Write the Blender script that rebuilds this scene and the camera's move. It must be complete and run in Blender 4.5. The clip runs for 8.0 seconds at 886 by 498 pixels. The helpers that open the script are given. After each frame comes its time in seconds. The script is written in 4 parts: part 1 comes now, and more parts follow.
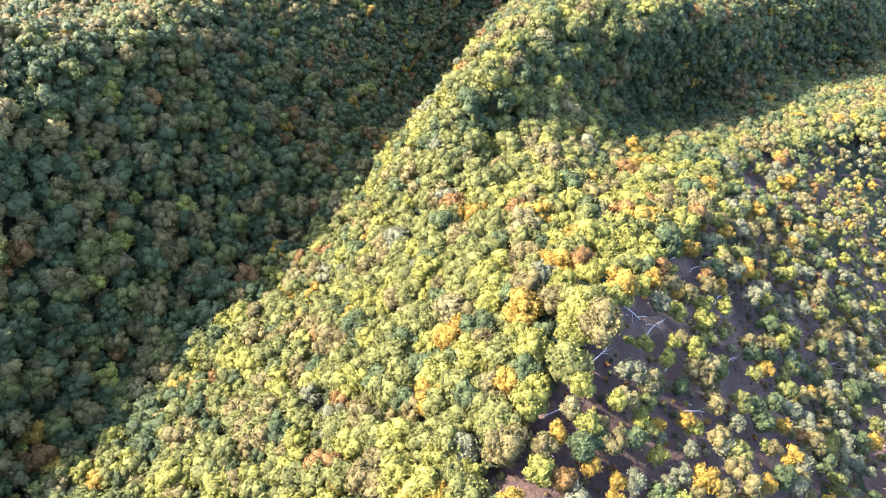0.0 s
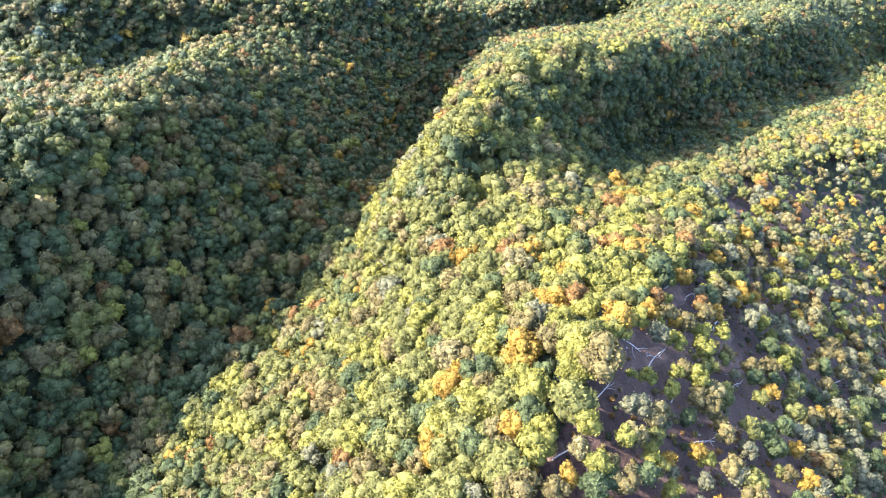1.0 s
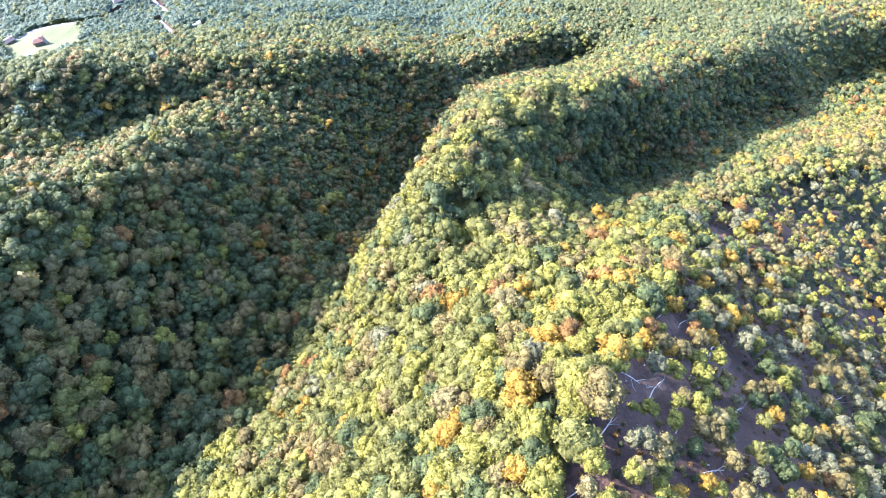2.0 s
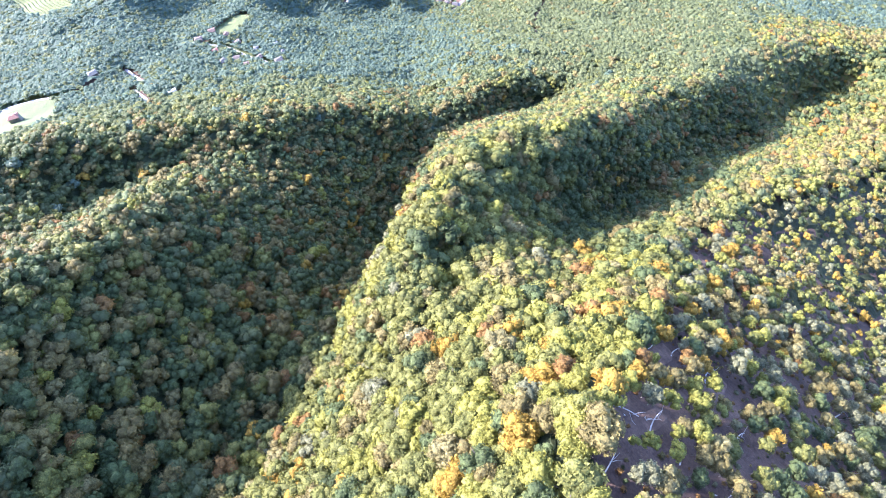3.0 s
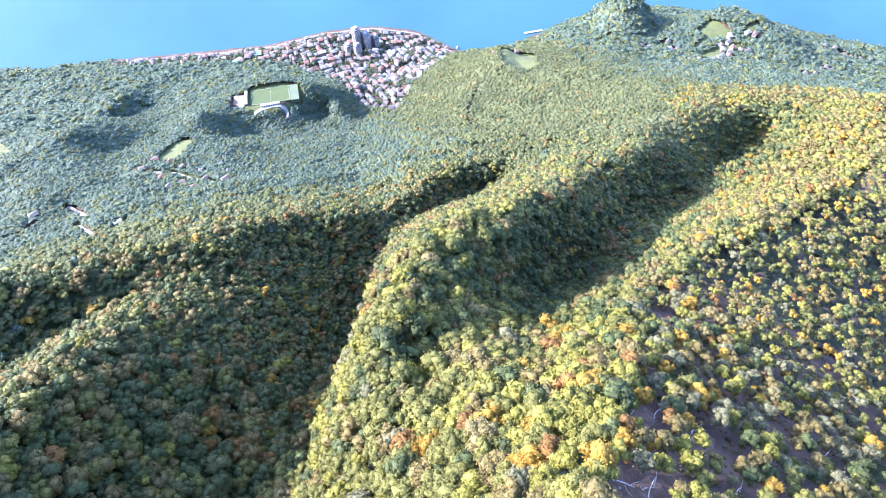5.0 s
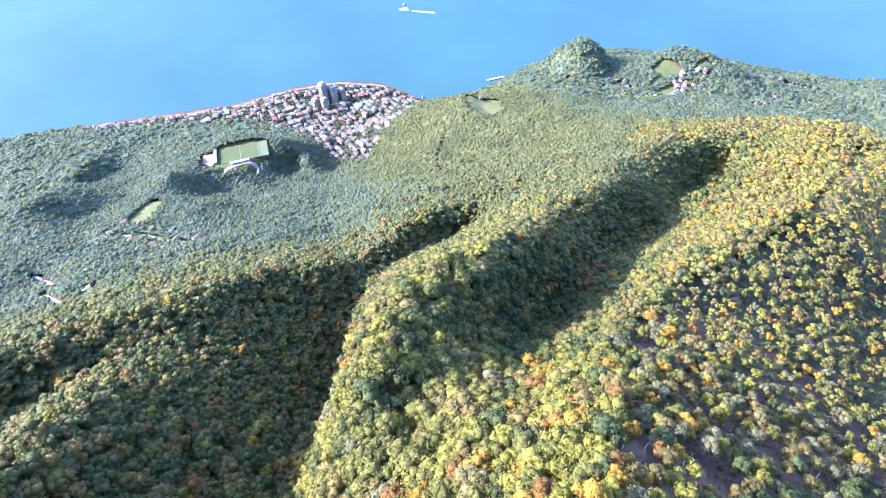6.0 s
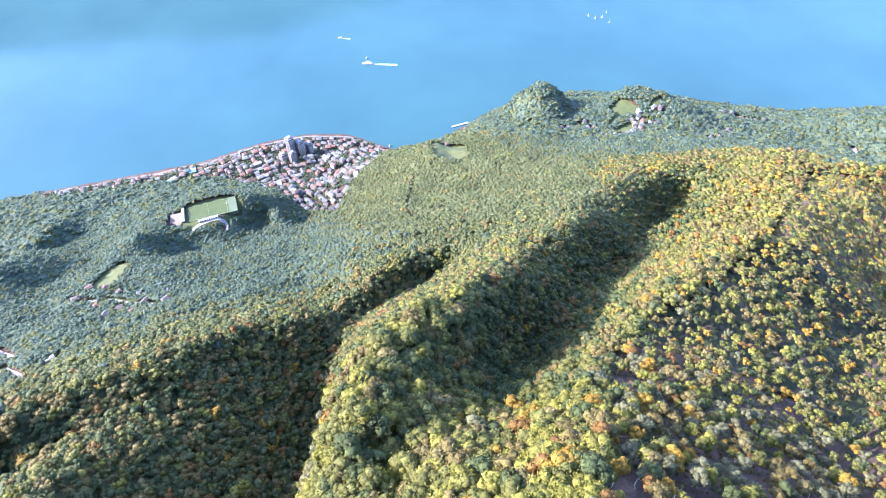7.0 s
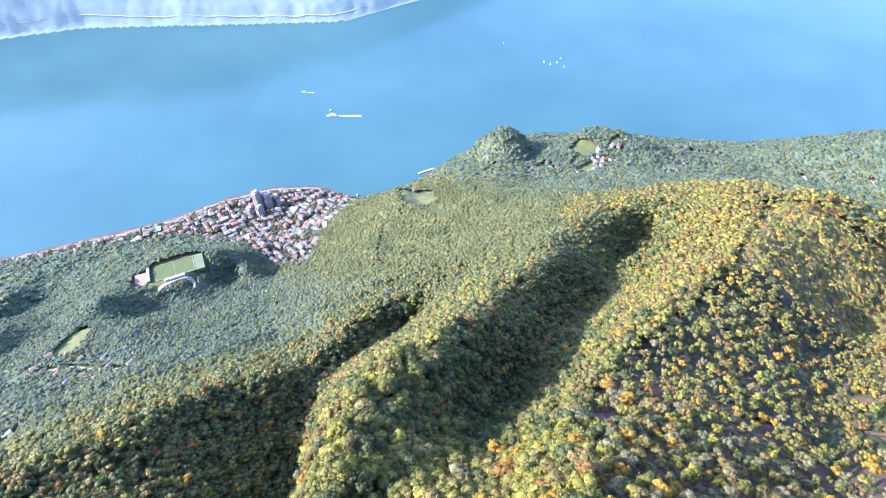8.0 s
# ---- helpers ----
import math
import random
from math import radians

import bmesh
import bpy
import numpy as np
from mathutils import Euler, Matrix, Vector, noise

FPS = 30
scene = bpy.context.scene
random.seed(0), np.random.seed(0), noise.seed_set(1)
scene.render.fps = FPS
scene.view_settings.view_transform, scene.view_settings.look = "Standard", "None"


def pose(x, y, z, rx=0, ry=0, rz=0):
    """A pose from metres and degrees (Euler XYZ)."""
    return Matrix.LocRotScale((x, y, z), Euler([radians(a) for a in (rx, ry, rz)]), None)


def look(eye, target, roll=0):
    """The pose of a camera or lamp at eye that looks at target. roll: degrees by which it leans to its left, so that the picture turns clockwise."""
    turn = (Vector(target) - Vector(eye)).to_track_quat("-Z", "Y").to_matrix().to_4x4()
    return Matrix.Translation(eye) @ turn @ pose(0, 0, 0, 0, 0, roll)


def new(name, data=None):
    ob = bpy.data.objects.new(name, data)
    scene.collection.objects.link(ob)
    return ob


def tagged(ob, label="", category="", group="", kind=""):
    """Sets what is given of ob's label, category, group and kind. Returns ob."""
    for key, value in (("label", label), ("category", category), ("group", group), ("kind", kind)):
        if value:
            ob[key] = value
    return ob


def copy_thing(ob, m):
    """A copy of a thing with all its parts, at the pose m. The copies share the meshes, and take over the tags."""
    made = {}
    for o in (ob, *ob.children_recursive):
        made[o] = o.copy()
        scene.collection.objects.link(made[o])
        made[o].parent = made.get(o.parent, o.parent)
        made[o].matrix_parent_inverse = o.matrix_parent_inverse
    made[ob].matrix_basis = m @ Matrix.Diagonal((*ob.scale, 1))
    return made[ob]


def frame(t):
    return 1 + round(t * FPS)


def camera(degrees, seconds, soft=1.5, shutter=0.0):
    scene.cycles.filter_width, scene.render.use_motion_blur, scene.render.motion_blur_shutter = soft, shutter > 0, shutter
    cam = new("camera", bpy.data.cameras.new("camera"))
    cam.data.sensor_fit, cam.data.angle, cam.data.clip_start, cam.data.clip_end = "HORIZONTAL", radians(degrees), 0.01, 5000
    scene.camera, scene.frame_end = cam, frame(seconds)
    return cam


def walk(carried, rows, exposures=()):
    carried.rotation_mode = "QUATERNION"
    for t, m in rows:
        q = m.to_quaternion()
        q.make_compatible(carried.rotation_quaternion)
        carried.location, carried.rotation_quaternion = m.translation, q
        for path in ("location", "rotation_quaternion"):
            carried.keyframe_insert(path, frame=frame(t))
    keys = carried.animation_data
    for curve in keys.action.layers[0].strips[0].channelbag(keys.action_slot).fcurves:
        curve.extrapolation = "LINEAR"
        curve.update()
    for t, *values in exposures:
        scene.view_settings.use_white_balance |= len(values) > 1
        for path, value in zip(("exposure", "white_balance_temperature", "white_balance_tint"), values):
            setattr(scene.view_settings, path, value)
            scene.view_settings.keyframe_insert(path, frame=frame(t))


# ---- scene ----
# ------------------------------------------------------------------ camera
cam = camera(75.5, 8.0, soft=1.0)
EYE = (0.0, 0.0, 900.0)


def heading(t):
    """A hovering drone that turns to its right and tilts its gimbal up, both at an even pace: yaw and pitch in degrees."""
    return 0.01933 * t * t - 4.5196 * t + 0.2405 * (1 - math.exp(-3 * t)), -0.00684 * t * t + 4.5847 * t - 82.089


PATH = []
for step in range(17):
    yaw, pitch = heading(step * 0.5)
    PATH.append((step * 0.5, pose(*EYE, 90 + pitch, 0, yaw)))
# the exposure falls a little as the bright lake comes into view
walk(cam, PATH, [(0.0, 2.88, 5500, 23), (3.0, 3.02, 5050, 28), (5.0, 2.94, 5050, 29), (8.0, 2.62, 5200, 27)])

# ------------------------------------------------------------------ sky and sun
SUN_AZIMUTH, SUN_HEIGHT = -59.0, 27.6
world = bpy.data.worlds.new("sky")
scene.world = world
world.use_nodes = True
sky_nodes = world.node_tree.nodes
sky = sky_nodes.new("ShaderNodeTexSky")
sky.sky_type, sky.sun_disc = "NISHITA", False
sky.sun_elevation, sky.sun_rotation = radians(SUN_HEIGHT), radians(SUN_AZIMUTH)
sky.altitude, sky.dust_density = 900, 3.0
sky_nodes["Background"].inputs["Strength"].default_value = 0.15
world.node_tree.links.new(sky.outputs[0], sky_nodes["Background"].inputs["Color"])

sun_data = bpy.data.lights.new("sun", "SUN")
sun_data.energy, sun_data.angle, sun_data.color = 3.8, radians(0.53), (1.0, 0.87, 0.66)
sun = new("sun", sun_data)
sun_way = Vector((math.sin(radians(SUN_AZIMUTH)) * math.cos(radians(SUN_HEIGHT)),
                  math.cos(radians(SUN_AZIMUTH)) * math.cos(radians(SUN_HEIGHT)), math.sin(radians(SUN_HEIGHT))))
sun.matrix_world = look(sun_way * 2000, (0, 0, 0))


# ------------------------------------------------------------------ materials
def material(name):
    m = bpy.data.materials.new(name)
    m.use_nodes = True
    tree = m.node_tree
    tree.nodes.clear()
    return m, tree, tree.nodes.new("ShaderNodeOutputMaterial")


def node(tree, kind, **values):
    n = tree.nodes.new(kind)
    for key, value in values.items():
        n.inputs[key.replace("_", " ")].default_value = value
    return n


def noise_colour(tree, scale, stops, detail=6.0, rough=0.6):
    """A colour ramp over world-sized noise."""
    where = tree.nodes.new("ShaderNodeNewGeometry")
    n = node(tree, "ShaderNodeTexNoise", Scale=scale, Detail=detail, Roughness=rough)
    ramp = tree.nodes.new("ShaderNodeValToRGB")
    tree.links.new(where.outputs["Position"], n.inputs["Vector"])
    tree.links.new(n.outputs["Fac"], ramp.inputs["Fac"])
    ramp.color_ramp.elements[0].position, ramp.color_ramp.elements[0].color = stops[0][0], (*stops[0][1], 1)
    ramp.color_ramp.elements[1].position, ramp.color_ramp.elements[1].color = stops[-1][0], (*stops[-1][1], 1)
    for at, colour in stops[1:-1]:
        ramp.color_ramp.elements.new(at).color = (*colour, 1)
    return ramp.outputs["Color"], n.outputs["Fac"]


def mixed(tree, a, b, factor, blend="MIX"):
    m = tree.nodes.new("ShaderNodeMix")
    m.data_type, m.blend_type = "RGBA", blend
    for socket, value in ((m.inputs[0], factor), (m.inputs[6], a), (m.inputs[7], b)):
        if isinstance(value, (int, float)):
            socket.default_value = value
        elif isinstance(value, tuple):
            socket.default_value = (*value, 1)
        else:
            tree.links.new(value, socket)
    return m.outputs[2]


def surface(name, colours, scale=0.5, rough=0.8, bump=0.0, bump_scale=3.0, metal=0.0, fine=0.0):
    """A rough solid surface with noise at two sizes and relief."""
    m, tree, out = material(name)
    colour, _ = noise_colour(tree, scale, colours)
    if fine:
        grain, _ = noise_colour(tree, scale * 9, ((0.3, (1 - fine,) * 3), (0.7, (1 + fine,) * 3)))
        colour = mixed(tree, colour, grain, 1.0, "MULTIPLY")
    shader = node(tree, "ShaderNodeBsdfPrincipled", Roughness=rough, Metallic=metal)
    tree.links.new(colour, shader.inputs["Base Color"])
    if bump:
        _, height = noise_colour(tree, bump_scale, ((0.3, (0, 0, 0)), (0.7, (1, 1, 1))))
        b = node(tree, "ShaderNodeBump", Strength=0.7, Distance=bump)
        tree.links.new(height, b.inputs["Height"])
        tree.links.new(b.outputs["Normal"], shader.inputs["Normal"])
    tree.links.new(shader.outputs[0], out.inputs["Surface"])
    return m


def foliage(name, dark, light, glow, patches=0.16, through_light=0.24, speckle=0.78):
    """Leaves: a matt face, some light that comes through, and tints that vary by clump, by tree and across the slope."""
    m, tree, out = material(name)
    where = tree.nodes.new("ShaderNodeNewGeometry")
    patch, _ = noise_colour(tree, patches, ((0.32, dark), (0.68, light)), 4.0)
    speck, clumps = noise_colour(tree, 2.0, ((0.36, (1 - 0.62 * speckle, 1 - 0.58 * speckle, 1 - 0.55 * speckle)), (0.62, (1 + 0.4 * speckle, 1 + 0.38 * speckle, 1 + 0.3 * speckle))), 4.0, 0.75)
    own = tree.nodes.new("ShaderNodeMapRange")
    own.inputs["To Min"].default_value, own.inputs["To Max"].default_value = 1 - 0.28 * speckle, 1 + 0.3 * speckle
    tree.links.new(where.outputs["Random Per Island"], own.inputs["Value"])
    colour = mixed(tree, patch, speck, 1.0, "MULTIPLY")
    scale = tree.nodes.new("ShaderNodeVectorMath")
    scale.operation = "SCALE"
    tree.links.new(colour, scale.inputs[0])
    tree.links.new(own.outputs[0], scale.inputs["Scale"])
    face = node(tree, "ShaderNodeBsdfPrincipled", Roughness=0.55)
    face.inputs["Specular IOR Level"].default_value = 0.18
    tree.links.new(scale.outputs[0], face.inputs["Base Color"])
    relief = node(tree, "ShaderNodeBump", Strength=0.9, Distance=0.7)
    tree.links.new(clumps, relief.inputs["Height"])
    tree.links.new(relief.outputs["Normal"], face.inputs["Normal"])
    back = tree.nodes.new("ShaderNodeBsdfTranslucent")
    tree.links.new(mixed(tree, scale.outputs[0], glow, 0.35), back.inputs["Color"])
    both = tree.nodes.new("ShaderNodeMixShader")
    both.inputs[0].default_value = through_light
    tree.links.new(face.outputs[0], both.inputs[1])
    tree.links.new(back.outputs[0], both.inputs[2])
    tree.links.new(both.outputs[0], out.inputs["Surface"])
    return m


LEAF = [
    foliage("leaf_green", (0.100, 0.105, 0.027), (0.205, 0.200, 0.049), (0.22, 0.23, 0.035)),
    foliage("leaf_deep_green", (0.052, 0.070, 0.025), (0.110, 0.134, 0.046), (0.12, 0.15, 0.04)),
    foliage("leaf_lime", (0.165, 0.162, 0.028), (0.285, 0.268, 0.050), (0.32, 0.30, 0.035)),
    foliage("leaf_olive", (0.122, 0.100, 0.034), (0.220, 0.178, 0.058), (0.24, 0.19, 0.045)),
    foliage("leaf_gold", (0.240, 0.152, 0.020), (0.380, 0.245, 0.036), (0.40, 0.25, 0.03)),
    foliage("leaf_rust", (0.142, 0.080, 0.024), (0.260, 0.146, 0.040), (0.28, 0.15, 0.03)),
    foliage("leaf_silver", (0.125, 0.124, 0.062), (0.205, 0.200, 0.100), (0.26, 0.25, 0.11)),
    # sage and blue-green: pale, soft tints that put distance haze into the leaf colour
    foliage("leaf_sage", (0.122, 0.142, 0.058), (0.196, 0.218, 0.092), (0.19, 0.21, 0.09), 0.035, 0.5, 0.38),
    # near-black, so that a sheet of it between crowns reads as shade
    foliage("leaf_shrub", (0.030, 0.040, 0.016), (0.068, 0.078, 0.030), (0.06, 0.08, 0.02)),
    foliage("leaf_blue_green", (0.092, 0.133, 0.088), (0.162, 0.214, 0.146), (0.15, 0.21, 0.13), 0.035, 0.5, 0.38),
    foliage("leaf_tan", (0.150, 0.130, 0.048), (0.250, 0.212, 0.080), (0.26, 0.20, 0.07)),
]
GREEN, DEEP, LIME, OLIVE, GOLD, RUST, SILVER, HAZED_SAGE, SHRUB_SHADE, HAZED_BLUE, TAN = range(11)
BARK = surface("bark", ((0.3, (0.10, 0.075, 0.055)), (0.7, (0.22, 0.18, 0.15))), 2.0, 0.9, 0.03, 8.0)
PALE_BARK = surface("pale_bark", ((0.3, (0.30, 0.26, 0.22)), (0.7, (0.55, 0.50, 0.44))), 1.5, 0.85, 0.02, 8.0)

ground_material, gt, gout = material("forest_floor")
litter, _ = noise_colour(gt, 0.06, ((0.3, (0.036, 0.021, 0.013)), (0.5, (0.066, 0.038, 0.024)), (0.7, (0.125, 0.076, 0.048))), 8.0, 0.65)
twigs, _ = noise_colour(gt, 1.4, ((0.3, (0.6, 0.6, 0.6)), (0.7, (1.35, 1.3, 1.3))), 6.0)
g_shader = node(gt, "ShaderNodeBsdfPrincipled", Roughness=0.95)
gt.links.new(mixed(gt, litter, twigs, 1.0, "MULTIPLY"), g_shader.inputs["Base Color"])
_, g_height = noise_colour(gt, 0.8, ((0.3, (0, 0, 0)), (0.7, (1, 1, 1))))
g_bump = node(gt, "ShaderNodeBump", Strength=0.8, Distance=0.6)
gt.links.new(g_height, g_bump.inputs["Height"])
gt.links.new(g_bump.outputs["Normal"], g_shader.inputs["Normal"])
gt.links.new(g_shader.outputs[0], gout.inputs["Surface"])

water_material, wt, wout = material("lake_water")
w_colour, _ = noise_colour(wt, 0.0022, ((0.35, (0.030, 0.078, 0.090)), (0.65, (0.038, 0.095, 0.105))), 3.0)
w_shader = node(wt, "ShaderNodeBsdfPrincipled", Roughness=0.12, IOR=1.33)
wt.links.new(w_colour, w_shader.inputs["Base Color"])
_, w_height = noise_colour(wt, 0.12, ((0.2, (0, 0, 0)), (0.8, (1, 1, 1))), 5.0)
w_bump = node(wt, "ShaderNodeBump", Strength=0.25, Distance=0.4)
wt.links.new(w_height, w_bump.inputs["Height"])
wt.links.new(w_bump.outputs["Normal"], w_shader.inputs["Normal"])
wt.links.new(w_shader.outputs[0], wout.inputs["Surface"])

# ------------------------------------------------------------------ the lie of the land
# Crests, gullies, terraces and shores of the mountainside: x, y and height above the lake, in metres.
LAND = {
    "main_crest": [(0, -55, 771), (0, -41, 762), (23, -19, 755), (40, 3, 752), (77, 30, 705), (149, 90, 618), (225, 117, 576), (316, 140, 530), (464, 186, 447), (605, 240, 439), (695, 260, 396)],
    "crest_right": [(409, 164, 500), (646, 163, 459), (718, 92, 440)],
    "right_gully": [(80, -51, 749), (126, -37, 696), (310, 14, 558), (521, 34, 440), (649, 35, 440)],
    "right_spur": [(158, -58, 725), (226, -47, 678), (389, -41, 605), (607, -42, 540)],
    "main_gully": [(-129, -65, 734), (-154, -67, 662), (-112, -15, 656), (-76, 37, 612), (-44, 80, 582), (-8, 180, 439), (21, 238, 435), (54, 288, 430), (56, 319, 426), (74, 466, 297), (129, 718, 131), (161, 815, 101)],
    "near_edge": [(4, 75, 671), (25, 87, 647), (42, 82, 663), (57, 73, 658), (87, 67, 636)],
    "rim_spur": [(3, 67, 695), (4, 85, 695), (13, 103, 694), (52, 194, 564), (100, 243, 510), (140, 284, 445)],
    "hollow": [(40, 78, 672), (71, 97, 622), (149, 142, 507), (211, 162, 497), (325, 223, 403), (456, 274, 357), (558, 304, 354)],
    "left_crest": [(-222, 15, 710), (-194, 64, 708), (-142, 137, 653), (-132, 181, 606), (-95, 248, 514), (-36, 279, 478), (31, 312, 461), (68, 305, 440)],
    "left_gully": [(-235, 124, 696), (-159, 117, 671), (-199, 205, 547), (-139, 255, 531), (-83, 273, 514)],
    "second_crest": [(-286, 245, 588), (-227, 254, 577), (-163, 261, 563), (-66, 288, 506), (-10, 310, 478), (36, 365, 401)],
    "shoulder": [(118, 443, 337), (316, 593, 241), (515, 548, 260), (695, 406, 296), (751, 353, 306)],
    "terrace": [(-254, 488, 345), (-180, 525, 348), (-138, 526, 326), (-94, 520, 313)],
    "pitch": [(-65, 791, 190), (-27, 797, 188), (37, 792, 188), (103, 754, 188)],
    "pitch_foot": [(-76, 718, 186), (36, 761, 120), (122, 762, 125)],
    "valley_left": [(-445, 754, 246), (-286, 717, 279), (-251, 964, 136)],
    "left_wood_crest": [(-237, 688, 236), (-184, 757, 203), (-106, 732, 247)],
    "left_ravine": [(-300, 797, 199), (-246, 864, 156), (-177, 955, 99), (-109, 1035, 53)],
    "field": [(357, 683, 215), (442, 683, 200), (410, 753, 195)],
    "town_edge": [(-91, 1056, 60), (44, 1022, 45), (189, 903, 60), (281, 881, 60)],
    "hump": [(698, 856, 105), (734, 830, 125), (778, 809, 110)],
    "hump_foot": [(823, 778, 100), (872, 753, 95)],
    "far_knoll": [(901, 733, 125), (971, 674, 120)],
    "village": [(692, 691, 135), (855, 635, 130), (955, 533, 135)],
    "village_far": [(1147, 629, 50), (1219, 521, 60)],
    "far_right_hill": [(1187, 458, 105), (1248, 375, 165), (1298, 288, 220), (1360, 195, 255)],
    "far_right_foot": [(1135, 434, 100), (1164, 312, 140), (1143, 187, 180)],
    "shore": [(-785, 1407, 0), (-459, 1253, 0), (-306, 1231, 0), (-144, 1190, 0), (30, 1149, 0), (164, 1151, 0), (270, 1129, 0), (364, 1072, 0), (427, 959, 0), (507, 934, 0), (633, 950, 0), (751, 966, 0), (850, 972, 0), (964, 918, 0), (1106, 826, 0), (1246, 692, 0), (1361, 581, 0), (1567, 482, 0), (1799, 373, 0), (2232, 124, 0)],
    "far_shore": [(-1062, 2645, 0), (-175, 2413, 0), (82, 2340, 0), (498, 2074, 0), (837, 1862, 0), (1147, 1861, 0), (1277, 1860, 0), (1633, 2076, 0), (2247, 2008, 0), (2898, 1706, 0)],
    "crest_behind": [(0, -53, 775), (-25, -150, 810), (-60, -420, 880)],
    "left_behind": [(-181, 7, 705), (-170, -120, 760), (-200, -420, 850)],
    "right_behind": [(162, -61, 704), (150, -160, 738), (160, -420, 820)],
    "lake_bed": [(-1000, 1900, -40), (-200, 1750, -40), (500, 1500, -40), (1100, 1350, -40), (1900, 1250, -40)],
    "far_mountain": [(-1300, 3100, 420), (-200, 2900, 520), (500, 2650, 560), (1300, 2500, 480), (2000, 2500, 420)],
    "brow": [(22, 114, 669), (40, 140, 649), (59, 151, 639), (84, 155, 634), (126, 169, 606), (231, 244, 505), (316, 268, 468), (386, 327, 412), (451, 339, 405), (559, 324, 376)],
    "lobe": [(57, 313, 438), (103, 328, 435), (159, 361, 409), (203, 346, 403)],
    "lobe_foot": [(67, 302, 411), (105, 310, 404), (155, 336, 370), (199, 341, 364)],
    "golden_hill": [(563, 295, 394), (643, 270, 404), (681, 206, 425), (641, 140, 458)],
}
X0, X1, Y0, Y1, CELL = -1400.0, 2000.0, -500.0, 3300.0, 10.0


def lie_of_land():
    """Even slopes between all those lines, found from coarse to fine."""
    z = None
    for cell in (160.0, 80.0, 40.0, 20.0, CELL):
        nx, ny = int((X1 - X0) / cell) + 1, int((Y1 - Y0) / cell) + 1
        total, count = np.zeros((nx, ny)), np.zeros((nx, ny))
        for line in LAND.values():
            for a, b in zip(line, line[1:]):
                a, b = np.array(a, float), np.array(b, float)
                for k in np.linspace(0, 1, max(2, int(np.hypot(*(b - a)[:2]) / cell * 2) + 1)):
                    p = a + (b - a) * k
                    i, j = int(round((p[0] - X0) / cell)), int(round((p[1] - Y0) / cell))
                    if 0 <= i < nx and 0 <= j < ny:
                        total[i, j] += p[2]
                        count[i, j] += 1
        fixed = count > 0
        known = total / np.maximum(count, 1)
        if z is None:
            z = np.full((nx, ny), 300.0)
        else:
            u = np.clip(np.arange(nx) * cell / last, 0, z.shape[0] - 1.001)
            v = np.clip(np.arange(ny) * cell / last, 0, z.shape[1] - 1.001)
            i, j = u.astype(int)[:, None], v.astype(int)[None, :]
            fu, fv = (u % 1)[:, None], (v % 1)[None, :]
            z = (z[i, j] * (1 - fu) + z[i + 1, j] * fu) * (1 - fv) + (z[i, j + 1] * (1 - fu) + z[i + 1, j + 1] * fu) * fv
        for turn in range(400 if cell > 30 else 120):
            z = np.where(fixed, known, z)
            e = np.pad(z, 1, mode="edge")
            z = 0.25 * (e[2:, 1:-1] + e[:-2, 1:-1] + e[1:-1, 2:] + e[1:-1, :-2])
        z = np.where(fixed, known, z)
        last = cell
    for turn in range(3):
        e = np.pad(z, 1, mode="edge")
        z = 0.5 * z + 0.125 * (e[2:, 1:-1] + e[:-2, 1:-1] + e[1:-1, 2:] + e[1:-1, :-2])
    return z


LIE = lie_of_land()
KNOLLS = [(718, 806, 54, 42), (935, 738, 60, 26), (1010, 640, 60, 18), (600, 850, 40, 14)]
TERRACES = [(-140, 575, 72, 298.0, 0.5), (840, 655, 75, 131.0, 0.6), (-8, 790, 58, 186.0, 1.0)]
place_x, place_y = np.meshgrid(X0 + np.arange(LIE.shape[0]) * CELL, Y0 + np.arange(LIE.shape[1]) * CELL, indexing="ij")
RIBS = np.array([[noise.fractal(Vector((x / 34, y / 34, 5.3)), 1.0, 2.0, 2) for y in place_y[0]] for x in place_x[:, 0]])
FOLDS = np.array([[noise.fractal(Vector((x / 75, y / 75, 3.7)), 0.9, 2.1, 4) for y in place_y[0]] for x in place_x[:, 0]])
BROAD = np.array([[noise.fractal(Vector((x / 190, y / 190, 9.1)), 1.0, 2.0, 3) for y in place_y[0]] for x in place_x[:, 0]])
LIE = LIE + BROAD * 12 * np.clip((np.hypot(place_x, place_y) - 430) / 180, 0, 1) * np.clip((LIE - 60) / 60, 0, 1) * (place_y < 1500)
LIE = LIE + np.where(LIE > 3, 1, 0) * (FOLDS * np.clip(np.hypot(place_x, place_y) / 65, 1.6, 6.5) + RIBS * np.clip(np.hypot(place_x, place_y) / 90, 0.8, 3.0))
for kx, ky, reach, rise in KNOLLS:
    LIE = LIE + rise * np.exp(-((place_x - kx) ** 2 + (place_y - ky) ** 2) / reach ** 2)
for kx, ky, reach, level, flat in TERRACES:
    share = flat * np.clip(1.6 - np.hypot(place_x - kx, place_y - ky) / reach, 0, 1)
    LIE = LIE * (1 - share) + level * share


def height(x, y):
    """The ground's height at places given as numbers or arrays."""
    u = np.clip((np.asarray(x, float) - X0) / CELL, 0, LIE.shape[0] - 1.001)
    v = np.clip((np.asarray(y, float) - Y0) / CELL, 0, LIE.shape[1] - 1.001)
    i, j = u.astype(int), v.astype(int)
    fu, fv = u - i, v - j
    low = LIE[i, j] * (1 - fu) + LIE[i + 1, j] * fu
    return low * (1 - fv) + (LIE[i, j + 1] * (1 - fu) + LIE[i + 1, j + 1] * fu) * fv


